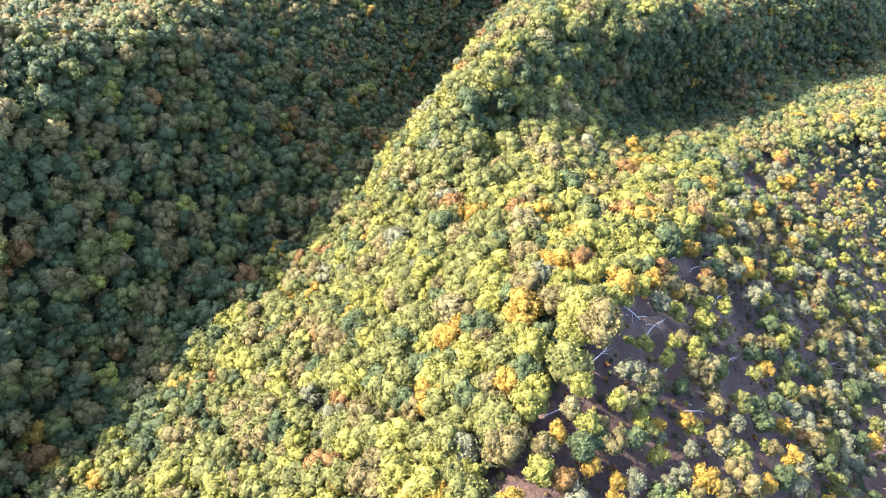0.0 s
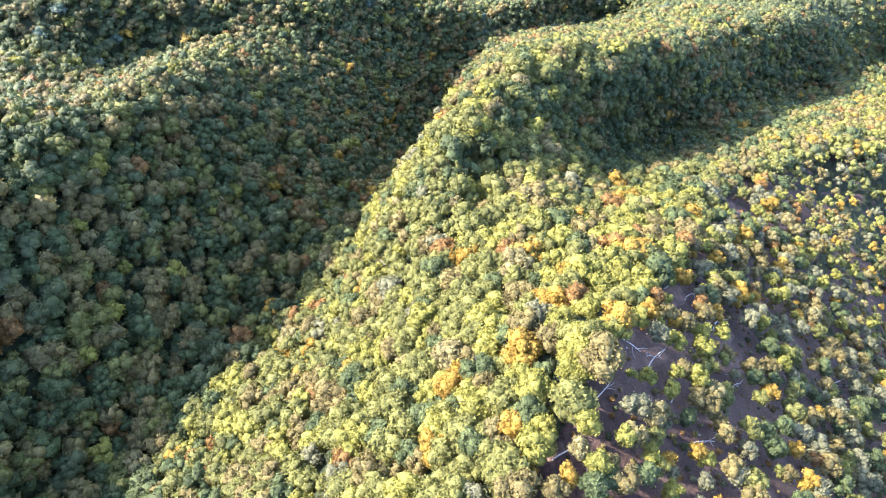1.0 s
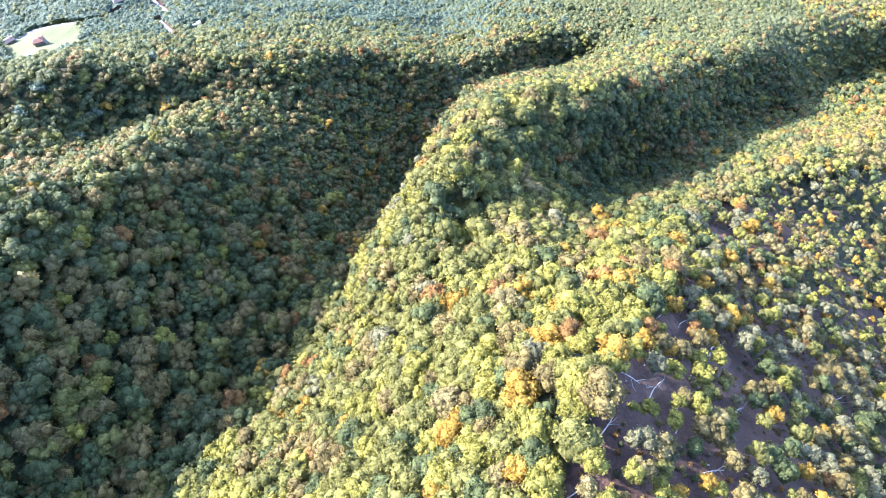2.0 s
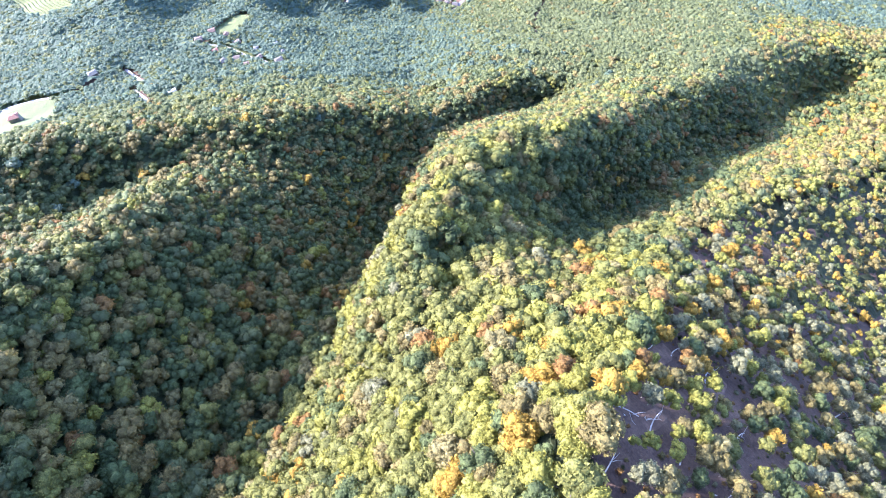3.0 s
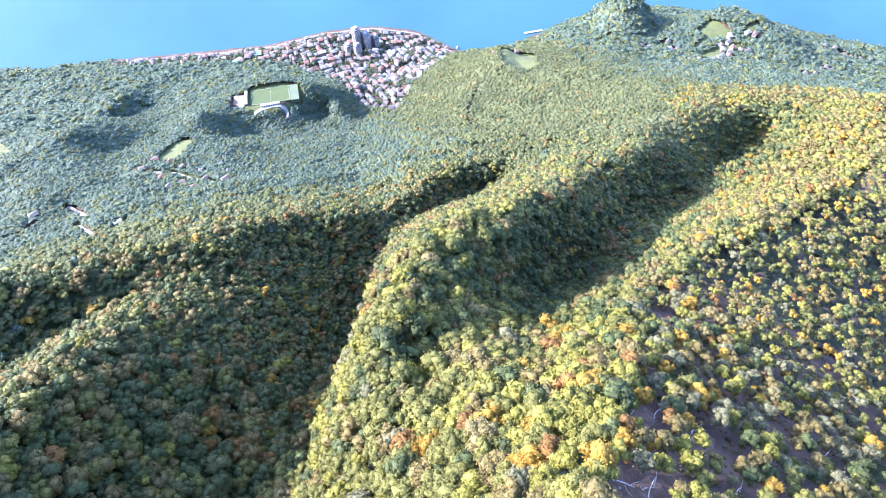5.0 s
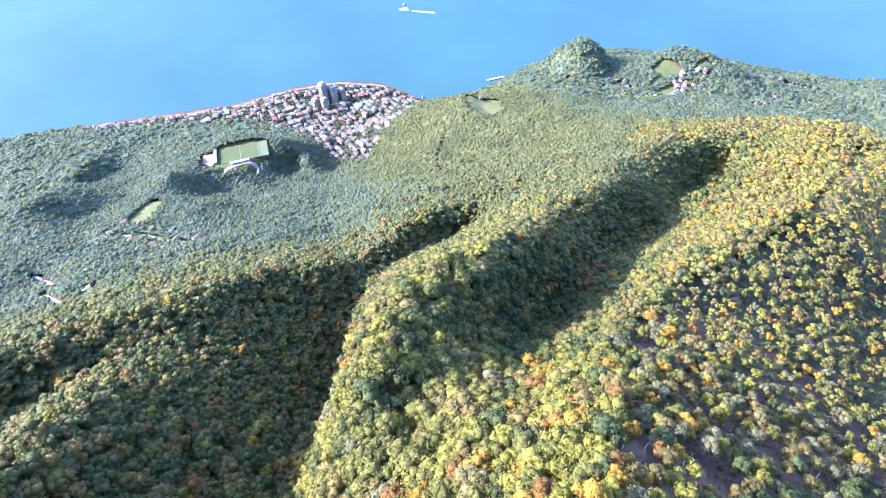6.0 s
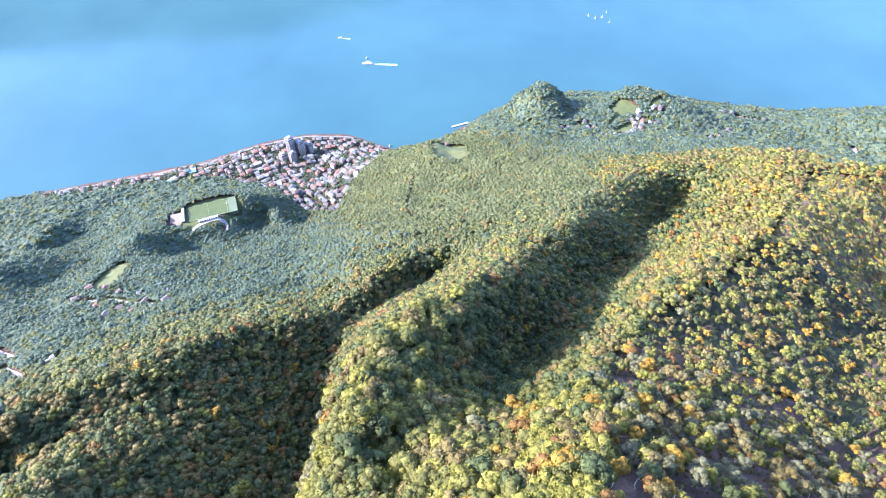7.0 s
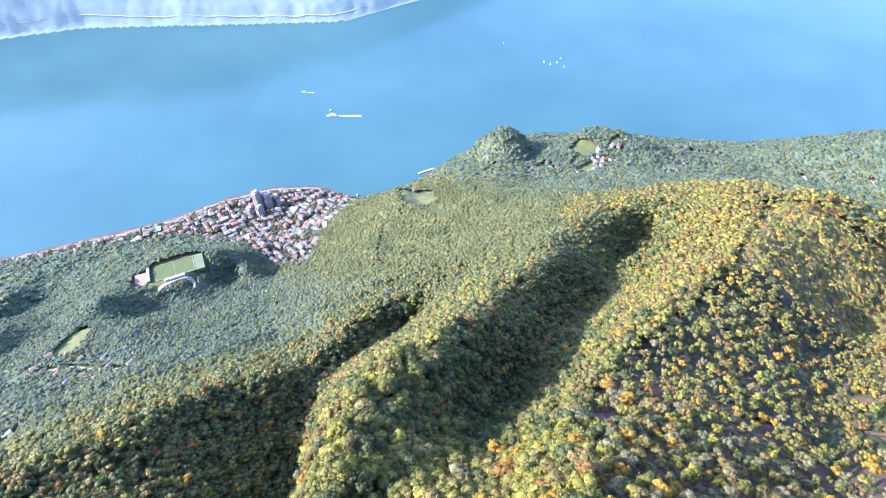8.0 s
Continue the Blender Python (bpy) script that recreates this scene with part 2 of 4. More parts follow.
def mesh_object(name, verts, faces, materials, indices=None, smooth=False):
    """A mesh from arrays of corners and of triangles or quads."""
    data = bpy.data.meshes.new(name)
    verts, faces = np.asarray(verts, np.float32), np.asarray(faces, np.int32)
    data.vertices.add(len(verts))
    data.vertices.foreach_set("co", verts.ravel())
    data.loops.add(faces.size)
    data.loops.foreach_set("vertex_index", faces.ravel())
    data.polygons.add(len(faces))
    data.polygons.foreach_set("loop_start", np.arange(0, faces.size, faces.shape[1], dtype=np.int32))
    for m in materials:
        data.materials.append(m)
    if indices is not None:
        data.polygons.foreach_set("material_index", np.asarray(indices, np.int32))
    data.polygons.foreach_set("use_smooth", np.full(len(faces), smooth))
    data.update(calc_edges=True)
    return data


def part(name, data, parent, label=""):
    """One mesh object under a thing or a part."""
    ob = new(name, data)
    ob.parent = parent
    return tagged(ob, label)


nx, ny = LIE.shape
gx, gy = np.meshgrid(X0 + np.arange(nx) * CELL, Y0 + np.arange(ny) * CELL, indexing="ij")
grid = np.arange(nx * ny).reshape(nx, ny)
quads = np.stack([grid[:-1, :-1], grid[1:, :-1], grid[1:, 1:], grid[:-1, 1:]], -1).reshape(-1, 4)
ground = new("ground", mesh_object("ground", np.stack([gx, gy, LIE], -1).reshape(-1, 3), quads, [ground_material], smooth=True))
tagged(ground, "steep mountainside of brown leaf litter and bare soil", "ground", kind="structure")

water = new("water", mesh_object("water", [(-6000, -6000, 0), (6000, -6000, 0), (6000, 6000, 0), (-6000, 6000, 0)], [(0, 1, 2, 3)], [water_material]))
tagged(water, "calm blue lake water below the mountain", "lake", kind="structure")


# ------------------------------------------------------------------ trees
def icosphere(level):
    bm = bmesh.new()
    bmesh.ops.create_icosphere(bm, subdivisions=level, radius=1.0)
    v = np.array([w.co[:] for w in bm.verts])
    f = np.array([[w.index for w in p.verts] for p in bm.faces])
    bm.free()
    return v, f


BALL = {level: icosphere(level) for level in (1, 2)}


def crown_arrays(rng, lobes, level, leaves, leaf_size, tall=0.85, ragged=0.55):
    """A crown one metre in radius: billowing clumps with ragged leaf sprays standing off them. Corners, triangles."""
    verts, faces, count = [], [], 0
    ball, tri = BALL[level]
    centres, radii = [], []
    for k in range(lobes):
        high = 1 - (k + 0.5) / lobes * 1.05
        turn = k * 2.4 + rng.uniform(-0.5, 0.5)
        flat = math.sqrt(max(0.0, 1 - high * high))
        reach = rng.uniform(0.48, 0.72)
        c = np.array([flat * math.cos(turn) * reach, flat * math.sin(turn) * reach, high * reach * tall + rng.uniform(-0.08, 0.08)])
        r = rng.uniform(0.30, 0.46) * (1.9 if lobes == 1 else 1.18 if lobes < 7 else 1.12 if lobes < 10 else 1.0)
        bumps = 1 + (0.22 if level == 1 else 0.11) * rng.standard_normal(len(ball))
        verts.append(c + ball * (r * bumps)[:, None] * np.array([1, 1, 0.85]))
        faces.append(tri + count)
        count += len(ball)
        centres.append(c)
        radii.append(r)
    if leaves:
        pick = rng.integers(0, lobes, leaves)
        c, r = np.array(centres)[pick], np.array(radii)[pick]
        way = rng.standard_normal((leaves, 3))
        way[:, 2] = np.abs(way[:, 2]) * 1.1 - 0.35
        way /= np.linalg.norm(way, axis=1)[:, None]
        at = c + way * (r * rng.uniform(0.94, 1.2, leaves))[:, None] * np.array([1, 1, 0.85])
        tilt = way + rng.standard_normal((leaves, 3)) * ragged
        tilt /= np.linalg.norm(tilt, axis=1)[:, None]
        side = np.cross(tilt, rng.standard_normal((leaves, 3)))
        side /= np.linalg.norm(side, axis=1)[:, None] + 1e-9
        up = np.cross(tilt, side)
        size = (leaf_size * rng.uniform(0.6, 1.5, leaves))[:, None]
        spray = np.stack([at - side * size - up * size * 0.6, at + side * size - up * size * 0.5, at + up * size * 1.1], 1)
        verts.append(spray.reshape(-1, 3))
        faces.append(np.arange(leaves * 3).reshape(-1, 3) + count)
    return np.concatenate(verts), np.concatenate(faces)


def trunk_arrays(rng, rise, radius, sides, limbs):
    """A tapered, slightly bent trunk from the ground up, and limbs."""
    verts, faces = [], []

    def stick(a, b, ra, rb, rings):
        start = sum(len(v) for v in verts)
        bend = rng.uniform(-0.12, 0.12, 3) * np.linalg.norm(np.subtract(b, a)) * np.array([1, 1, 0])
        ring = []
        for i in range(rings + 1):
            k = i / rings
            c = np.array(a) * (1 - k) + np.array(b) * k + bend * math.sin(k * math.pi)
            r = ra * (1 - k) + rb * k
            ang = np.arange(sides) * 2 * math.pi / sides
            ring.append(np.stack([c[0] + r * np.cos(ang), c[1] + r * np.sin(ang), np.full(sides, c[2])], -1))
        verts.append(np.concatenate(ring))
        for i in range(rings):
            for s in range(sides):
                p, q = start + i * sides + s, start + i * sides + (s + 1) % sides
                faces.append((p, q, q + sides))
                faces.append((p, q + sides, p + sides))

    top = (rng.uniform(-0.3, 0.3), rng.uniform(-0.3, 0.3), rise)
    stick((0, 0, -1.5), top, radius, radius * 0.45, 4 if limbs else 2)
    for k in range(limbs):
        turn, out = k * 2.4 + rng.uniform(0, 1), rise * rng.uniform(0.28, 0.42)
        low = rise * rng.uniform(0.5, 0.85)
        stick((top[0] * low / rise, top[1] * low / rise, low), (math.cos(turn) * out, math.sin(turn) * out, low + out * 0.9), radius * 0.45, radius * 0.12, 2)
    return np.concatenate(verts), np.array(faces)


def woods(name, label, places, radii, rises, leaf, variants, trunk_variants, rng, squat=1.0):
    """Many trees as one mesh: each a crown variant turned and scaled, on a trunk."""
    verts, faces, index, count = [], [], [], 0
    if len(places) == 0:
        return
    which = rng.integers(0, len(variants), len(places))
    for v, (cv, cf) in enumerate(variants):
        mine = np.where(which == v)[0]
        if len(mine) == 0:
            continue
        ang = rng.uniform(0, 2 * math.pi, len(mine))
        co, si = np.cos(ang)[:, None], np.sin(ang)[:, None]
        r = radii[mine][:, None]
        x = (cv[:, 0] * co - cv[:, 1] * si) * r
        y = (cv[:, 0] * si + cv[:, 1] * co) * r
        z = cv[:, 2][None, :] * r * squat * rng.uniform(0.8, 1.15, len(mine))[:, None]
        p = places[mine]
        verts.append(np.stack([x + p[:, 0:1], y + p[:, 1:2], z + (p[:, 2] + rises[mine])[:, None]], -1).reshape(-1, 3))
        faces.append((cf[None] + (np.arange(len(mine)) * len(cv))[:, None, None] + count).reshape(-1, 3))
        index.append(np.repeat(leaf[mine], len(cf)))
        count += len(mine) * len(cv)
        if trunk_variants:
            tv, tf = trunk_variants[v % len(trunk_variants)]
            s = rises[mine][:, None]
            verts.append(np.stack([tv[:, 0] * r * 0.25 + p[:, 0:1], tv[:, 1] * r * 0.25 + p[:, 1:2], tv[:, 2] * s + p[:, 2:3]], -1).reshape(-1, 3))
            faces.append((tf[None] + (np.arange(len(mine)) * len(tv))[:, None, None] + count).reshape(-1, 3))
            index.append(np.repeat(np.where(leaf[mine] == SILVER, len(LEAF) + 1, len(LEAF)), len(tf)))
            count += len(mine) * len(tv)
    ob = new(name, mesh_object(name, np.concatenate(verts), np.concatenate(faces), LEAF + [BARK, PALE_BARK], np.concatenate(index), smooth=True))
    return tagged(ob, label, "woodland", kind="stuff")


def off_line(x, y, line):
    """How far places lie from one of the land's lines, level."""
    best = np.full(np.shape(x), 1e9)
    for a, b in zip(line, line[1:]):
        dx, dy = b[0] - a[0], b[1] - a[1]
        k = np.clip(((x - a[0]) * dx + (y - a[1]) * dy) / (dx * dx + dy * dy + 1e-9), 0, 1)
        best = np.minimum(best, np.hypot(x - a[0] - dx * k, y - a[1] - dy * k))
    return best


def right_of_crest(x, y):
    """True on the slope that falls away beyond the main crest."""
    cx = np.array([p[0] for p in LAND["main_crest"]], float)
    cy = np.array([p[1] for p in LAND["main_crest"]], float)
    return y < np.interp(x, cx, cy) - 2 - np.clip((x - 120) * 0.075, 0, 32)


# centre, half length, half width and turn of each opening in the woods
OPEN = [
    (0, 787, 46, 24, -10), (-57, 793, 13, 18, -12), (-14, 763, 34, 10, -5), (-151, 638, 15, 40, -18), (425, 700, 30, 48, -25),
    (-316, 393, 30, 52, 30), (-440, 785, 30, 88, 35), (866, 696, 26, 24, 20), (640, 748, 26, 11, 20), (745, 697, 24, 8, 15), (934, 668, 20, 8, 10), (823, 674, 26, 7, 20),
    (709, 497, 15, 8, 0), (835, 634, 45, 13, 0), (1178, 578, 48, 11, -50), (752, 672, 18, 9, 30), (1164, 347, 13, 7, 30), (1196, 244, 10, 6, 30),
    (25, -20, 5, 3, 40), (52, 6, 7, 3.5, 30), (62, 1, 6, 4, 10), (80, 20, 7, 4.5, 20), (98, 6, 6, 4, 30), (43, -4, 5, 3, 40), (141, 68, 8, 5, 40), (160, 88, 7, 4, 40),
    (81, 391, 20, 8, 40), (-183, 409, 11, 8, 0), (-190, 355, 13, 6, 20),
]
# roads and cuttings: what they are, width, height over the ground, line
ROADS = [
    ("road", "pale winding mountain road through the woods", 4.0, 0.8, [(-262, 515), (-245, 493), (-227, 463)]),
    ("road", "pale hairpin road above the hamlet", 4.0, 0.8, [(-233, 445), (-215, 416), (-197, 385), (-189, 364), (-199, 364), (-221, 385)]),
    ("road", "pale farm road along the meadow edge", 4.0, 0.8, [(-381, 410), (-355, 433), (-329, 443), (-297, 440), (-286, 459), (-282, 480)]),
    ("road", "pale village lane between the houses", 3.6, 0.8, [(-184, 583), (-156, 572), (-132, 547), (-108, 530), (-95, 510)]),
    ("road", "curved pale access road beside the football pitch", 6.0, 0.8, [(-44, 756), (-28, 763), (-5, 764), (10, 759), (15, 750), (10, 741)]),
    ("railway_line", "pale straight railway cutting above the town", 8.0, 0.8, [(290, 812), (228, 752), (181, 706)]),
    ("forest_ride", "narrow pale ride cut straight up through the woods", 3.5, 0.6, [(335, 668), (300, 612), (266, 560), (240, 504)]),
]
# x, y and turn of the houses outside the town
HAMLETS = {
    "houses of the hamlet": [(-176, 610, 10), (-144, 579, 30), (-120, 560, -20), (-91, 523, 15), (-159, 530, 40), (-131, 522, 5), (-107, 503, 25), (-191, 590, 0),
                             (-157, 599, 60), (-116, 538, 35), (-87, 546, 70), (-170, 561, 20), (-143, 540, -10)],
    "houses of the hill farm": [(-286, 495, 20), (-324, 399, 10), (-283, 346, 50), (-364, 419, 30)],
    "houses of the hill village": [(728, 628, 0), (745, 618, 30), (760, 612, 10), (778, 610, -20), (795, 606, 20), (812, 612, 60), (826, 618, 5), (838, 612, 30), (850, 622, -15),
                                   (862, 632, 20), (874, 622, 40), (886, 614, 0), (868, 650, 15), (880, 662, 70), (915, 655, 10), (925, 646, 30), (842, 634, 50), (758, 668, 20),
                                   (748, 678, 0), (764, 702, 30), (696, 698, 80), (850, 650, 25), (939, 518, 20), (706, 688, 10)],
    "houses of the far shore village": [(1128, 622, 10), (1140, 600, 40), (1152, 588, 0), (1166, 578, 30), (1182, 566, 60), (1196, 556, 20), (1208, 542, 0), (1150, 612, 15),
                                        (1170, 560, 50), (1215, 528, 20), (930, 510, 0), (948, 506, 30), (985, 520, 60), (1000, 512, 10), (1010, 528, 40), (1118, 640, 0)],
    "houses by the landing": [(527, 902, 10), (545, 898, 0), (572, 905, 20), (600, 918, 30), (398, 742, 20), (445, 742, 0), (500, 905, 60)],
    "houses of the sports ground": [(-62, 835, 10), (-30, 862, 40)],
}
TOWERS = [(212, 1040, 14, 16, 52), (230, 1030, 14, 18, 42), (250, 1028, 12, 16, 32), (188, 1028, 14, 14, 22), (204, 1008, 14, 12, 30)]
TOWN = [(p[0], p[1] - 22) for p in LAND["shore"][2:9]] + [(405, 930), (345, 862), (300, 815), (250, 765), (190, 722), (150, 762), (128, 850), (110, 905), (47, 1030), (-59, 1068), (-143, 1106), (-298, 1160)]
QUAY = [(p[0], p[1] + 12) for p in LAND["shore"][2:11]] + [(p[0], p[1] - 26) for p in LAND["shore"][2:11]][::-1]


def inside(x, y, ring):
    """Whether places lie within a ring of corners."""
    hit = np.zeros(np.shape(x), bool)
    for (ax, ay), (bx, by) in zip(ring, ring[1:] + ring[:1]):
        if ay != by:
            hit ^= ((ay > y) != (by > y)) & (x < (bx - ax) * (y - ay) / (by - ay) + ax)
    return hit


def lay_out_town():
    """Plots of the town in uneven rows."""
    rng = np.random.default_rng(11)
    u, v = np.meshgrid(np.arange(-300.0, 430.0, 12.6), np.arange(700.0, 1235.0, 12.6), indexing="ij")
    u, v = u.ravel() + rng.uniform(-2.6, 2.6, u.size), v.ravel() + rng.uniform(-2.6, 2.6, u.size)
    keep = inside(u, v, TOWN) & (rng.uniform(0, 1, u.size) < np.where(u < -40, 0.34, np.where(u < 60, 0.50, 0.55)))
    for t in TOWERS:
        keep &= np.hypot(u - t[0], v - t[1]) > 16
    return u[keep], v[keep]


TOWN_X, TOWN_Y = lay_out_town()


def clear(x, y, margin=1.0):
    """Places kept free of trees: open fields, lawns, built-up ground."""
    x, y = np.asarray(x, float), np.asarray(y, float)
    free = height(x, y) < 1.0
    for cx, cy, rx, ry, turn in OPEN:
        c, s = math.cos(radians(turn)), math.sin(radians(turn))
        u, v = (x - cx) * c + (y - cy) * s, -(x - cx) * s + (y - cy) * c
        free |= np.abs(u / rx / margin) ** 3.4 + np.abs(v / ry / margin) ** 3.4 < 1.4
    for rows in HAMLETS.values():
        for hx, hy, turn in rows:
            free |= np.hypot(x - hx, y - hy) < (7.5 if hx < 500 else 10.0)
    for kind, label, width, lift, line in ROADS:
        free |= off_line(x, y, line) < width / 2 + (1.2 if kind == "forest_ride" else 3.2)
    return free | inside(x, y, TOWN) | inside(x, y, QUAY)


def scatter(rng, spacing, r0, r1):
    """Jittered places for trees between two distances from the foot of the view."""
    n = int(r1 / spacing / 0.9) + 1
    i, j = np.meshgrid(np.arange(-n, n + 1), np.arange(-n, n + 1), indexing="ij")
    x = (i + 0.5 * (j % 2)).ravel() * spacing + rng.uniform(-0.38, 0.38, i.size) * spacing
    y = j.ravel() * spacing * 0.9 + rng.uniform(-0.38, 0.38, i.size) * spacing
    d = np.hypot(x, y)
    az = np.degrees(np.arctan2(x, y))
    keep = (d >= r0) & (d < r1) & ((d < 190) | ((az > np.where(d < 320, -70, np.where(d < 480, -54, np.where(d < 900, -48, -39)))) & (az < np.where(d < 320, 116, np.where(d < 480, 108, np.where(d < 800, 98, 88))))))
    keep &= (y > -85)
    keep &= (x > X0 + 50) & (x < X1 - 50) & (y < 1300) & ((d < 1500) | (az > 64))
    x, y = x[keep], y[keep]
    keep = ~clear(x, y)
    return x[keep], y[keep]


def species(rng, x, y):
    """Which leaves a tree at each place bears: green below, yellow and rust near the crest, silvery on the far side of
    it, haze-tinted far off.
    """
    n = len(x)
    crest = off_line(x, y, LAND["main_crest"])
    beyond = right_of_crest(x, y)
    far = np.hypot(x, y)
    left = off_line(x, y, LAND["left_crest"]) < 90
    at_x = x
    x, far, crest = x + rng.normal(0, 38, n), far + rng.normal(0, 32, n) * (far > 200), crest + rng.normal(0, 16, n) * (far > 200)
    # green, deep green, lime, olive, gold, rust, silver, hazed sage, shade-dark shrub, hazed blue-green
    weights = np.tile(np.array([0.48, 0.15, 0.16, 0.15, 0.030, 0.010, 0.02, 0.0, 0.0, 0.0]), (n, 1))
    weights[(crest < 30) & ~beyond] = (0.34, 0.05, 0.33, 0.15, 0.10, 0.012, 0.018, 0.0, 0.0, 0.0)
    weights[beyond] = (0.16, 0.14, 0.13, 0.23, 0.11, 0.03, 0.20, 0.0, 0.0, 0.0)
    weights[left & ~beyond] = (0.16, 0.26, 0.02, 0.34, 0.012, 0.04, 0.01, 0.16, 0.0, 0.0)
    weights[(far > 190) & ~left & ~beyond] = (0.38, 0.26, 0.04, 0.18, 0.008, 0.004, 0.0, 0.136, 0.0, 0.0)
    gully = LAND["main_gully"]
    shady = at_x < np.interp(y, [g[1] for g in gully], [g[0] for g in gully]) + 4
    # the flank left of the gully gets leaves darkened to read as shade
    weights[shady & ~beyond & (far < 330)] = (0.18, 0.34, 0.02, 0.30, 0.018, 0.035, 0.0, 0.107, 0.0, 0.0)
    # the far zones bear mostly the haze-tinted leaves
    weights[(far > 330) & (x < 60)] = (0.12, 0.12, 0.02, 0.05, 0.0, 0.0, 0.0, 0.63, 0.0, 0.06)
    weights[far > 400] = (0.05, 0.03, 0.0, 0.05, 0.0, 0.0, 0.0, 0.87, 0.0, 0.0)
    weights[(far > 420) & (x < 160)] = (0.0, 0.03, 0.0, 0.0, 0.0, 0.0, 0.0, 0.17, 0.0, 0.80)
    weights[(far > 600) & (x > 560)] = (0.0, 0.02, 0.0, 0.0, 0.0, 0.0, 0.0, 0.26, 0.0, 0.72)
    golden = np.minimum(crest, off_line(at_x, y, LAND["golden_hill"]) - 20)
    weights[(far > 240) & (golden < 120)] = (0.26, 0.16, 0.08, 0.24, 0.02, 0.012, 0.0, 0.228, 0.0, 0.0)
    weights[(far > 240) & (golden < 62)] = (0.30, 0.07, 0.16, 0.40, 0.05, 0.02, 0.0, 0.0, 0.0, 0.0)
    weights[beyond & (far > 240)] = (0.28, 0.12, 0.16, 0.33, 0.07, 0.03, 0.01, 0.0, 0.0, 0.0)
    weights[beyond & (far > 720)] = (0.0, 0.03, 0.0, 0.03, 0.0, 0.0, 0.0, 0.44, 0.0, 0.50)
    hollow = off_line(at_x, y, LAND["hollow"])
    # deeper leaves along the hollow put its shade into their colour
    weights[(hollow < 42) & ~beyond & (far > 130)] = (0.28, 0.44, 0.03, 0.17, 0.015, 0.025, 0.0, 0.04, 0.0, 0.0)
    steps = np.cumsum(weights, 1)
    kinds = np.minimum((rng.uniform(0, 1, n)[:, None] * steps[:, -1:] > steps).sum(1), 9)
    return np.where((kinds == OLIVE) & (far < 250) & (rng.uniform(0, 1, n) < 0.16), TAN, kinds)


tree_rng = np.random.default_rng(7)
FINE = [crown_arrays(tree_rng, 12, 1, 900, 0.062, 0.85, 0.7) for k in range(6)]
NEAR = [crown_arrays(tree_rng, 7, 1, 330, 0.082, 0.85, 0.8) for k in range(10)]
MIDDLE = [crown_arrays(tree_rng, 4, 1, 70, 0.125, 0.7, 0.85) for k in range(12)]
FAR = [crown_arrays(tree_rng, 2, 1, 34, 0.19, 0.4, 0.9) for k in range(12)]
DISTANT = [crown_arrays(tree_rng, 1, 1, 12, 0.40, 0.3, 1.0) for k in range(10)]
BUSH = [crown_arrays(tree_rng, 1, 1, 26, 0.24, 0.3, 1.0) for k in range(8)]
SLIM = [trunk_arrays(tree_rng, 1.0, 0.16, 5, 0) for k in range(3)]
TREE_LABEL = ["green broadleaf tree on the sunny slope", "deep green broadleaf tree on the slope", "yellow-green broadleaf tree turning in autumn",
              "olive-brown broadleaf tree on the slope", "golden-yellow autumn tree on the slope", "rust-red autumn tree among green ones",
              "pale silvery birch on the thin crest soil", "sage-green tree on the slope, paled for haze", "shrub on the slope, coloured dark as shade", "tree on the slope, leaves tinted blue-green for haze", "pale tan half-bare tree on the slope"]


def broad_oaks(x, y):
    """True where old broad-crowned trees cover the far golden hilltop and its flank."""
    d = np.hypot(x, y)
    return (d > 260) & (d < 820) & ((off_line(x, y, LAND["main_crest"]) < 95) | (off_line(x, y, LAND["golden_hill"]) < 90))


def crown_size(x, y, size):
    """Radius and height of the crown's middle, smaller and on barer stems beyond the crest."""
    beyond = right_of_crest(x, y) & (np.hypot(x, y) < 650)
    r = tree_rng.uniform(*size, len(x)) * np.where(beyond, np.where(np.hypot(x, y) < 230, 0.62, 0.66), 1.0) * np.where(tree_rng.uniform(0, 1, len(x)) < 0.22, 0.7, 1.0)
    r = r * np.where(broad_oaks(x, y), 1.22, 1.0)
    rise = r * tree_rng.uniform(1.15, 1.6, len(x)) + np.where(beyond, 3.6, 1.0)
    return r, np.where((np.hypot(x, y) > 480) & ~broad_oaks(x, y), tree_rng.uniform(5.0, 7.2, len(x)), rise)


def steepness(x, y):
    """The ground's area over its plan's."""
    gx = (height(x + 6, y) - height(x - 6, y)) / 12
    gy = (height(x, y + 6) - height(x, y - 6)) / 12
    return np.sqrt(1 + gx * gx + gy * gy)


def chosen(spacing, r0, r1):
    """Places left after thinning: closer on steep ground, sparser beyond the crest."""
    x, y = scatter(tree_rng, spacing * 0.84, r0, r1)
    d = np.hypot(x, y)
    beyond = right_of_crest(x, y) & (d < 650)
    share = np.where(beyond, np.where(d < 230, 0.58, 0.34), 0.73) * steepness(x, y) ** np.where(beyond, 0.5, 1.0)
    share = share * np.where(broad_oaks(x, y) & ~beyond, 0.75, 1.0)
    thin = tree_rng.uniform(0, 1, len(x)) < share
    return x[thin], y[thin]


def plant(name, label, spacing, r0, r1, size, variants, trunks, squat=1.0):
    x, y = chosen(spacing, r0, r1)
    r, rise = crown_size(x, y, size)
    woods(name, label, np.stack([x, y, height(x, y)], -1), r, rise, species(tree_rng, x, y), variants, trunks, tree_rng, squat)


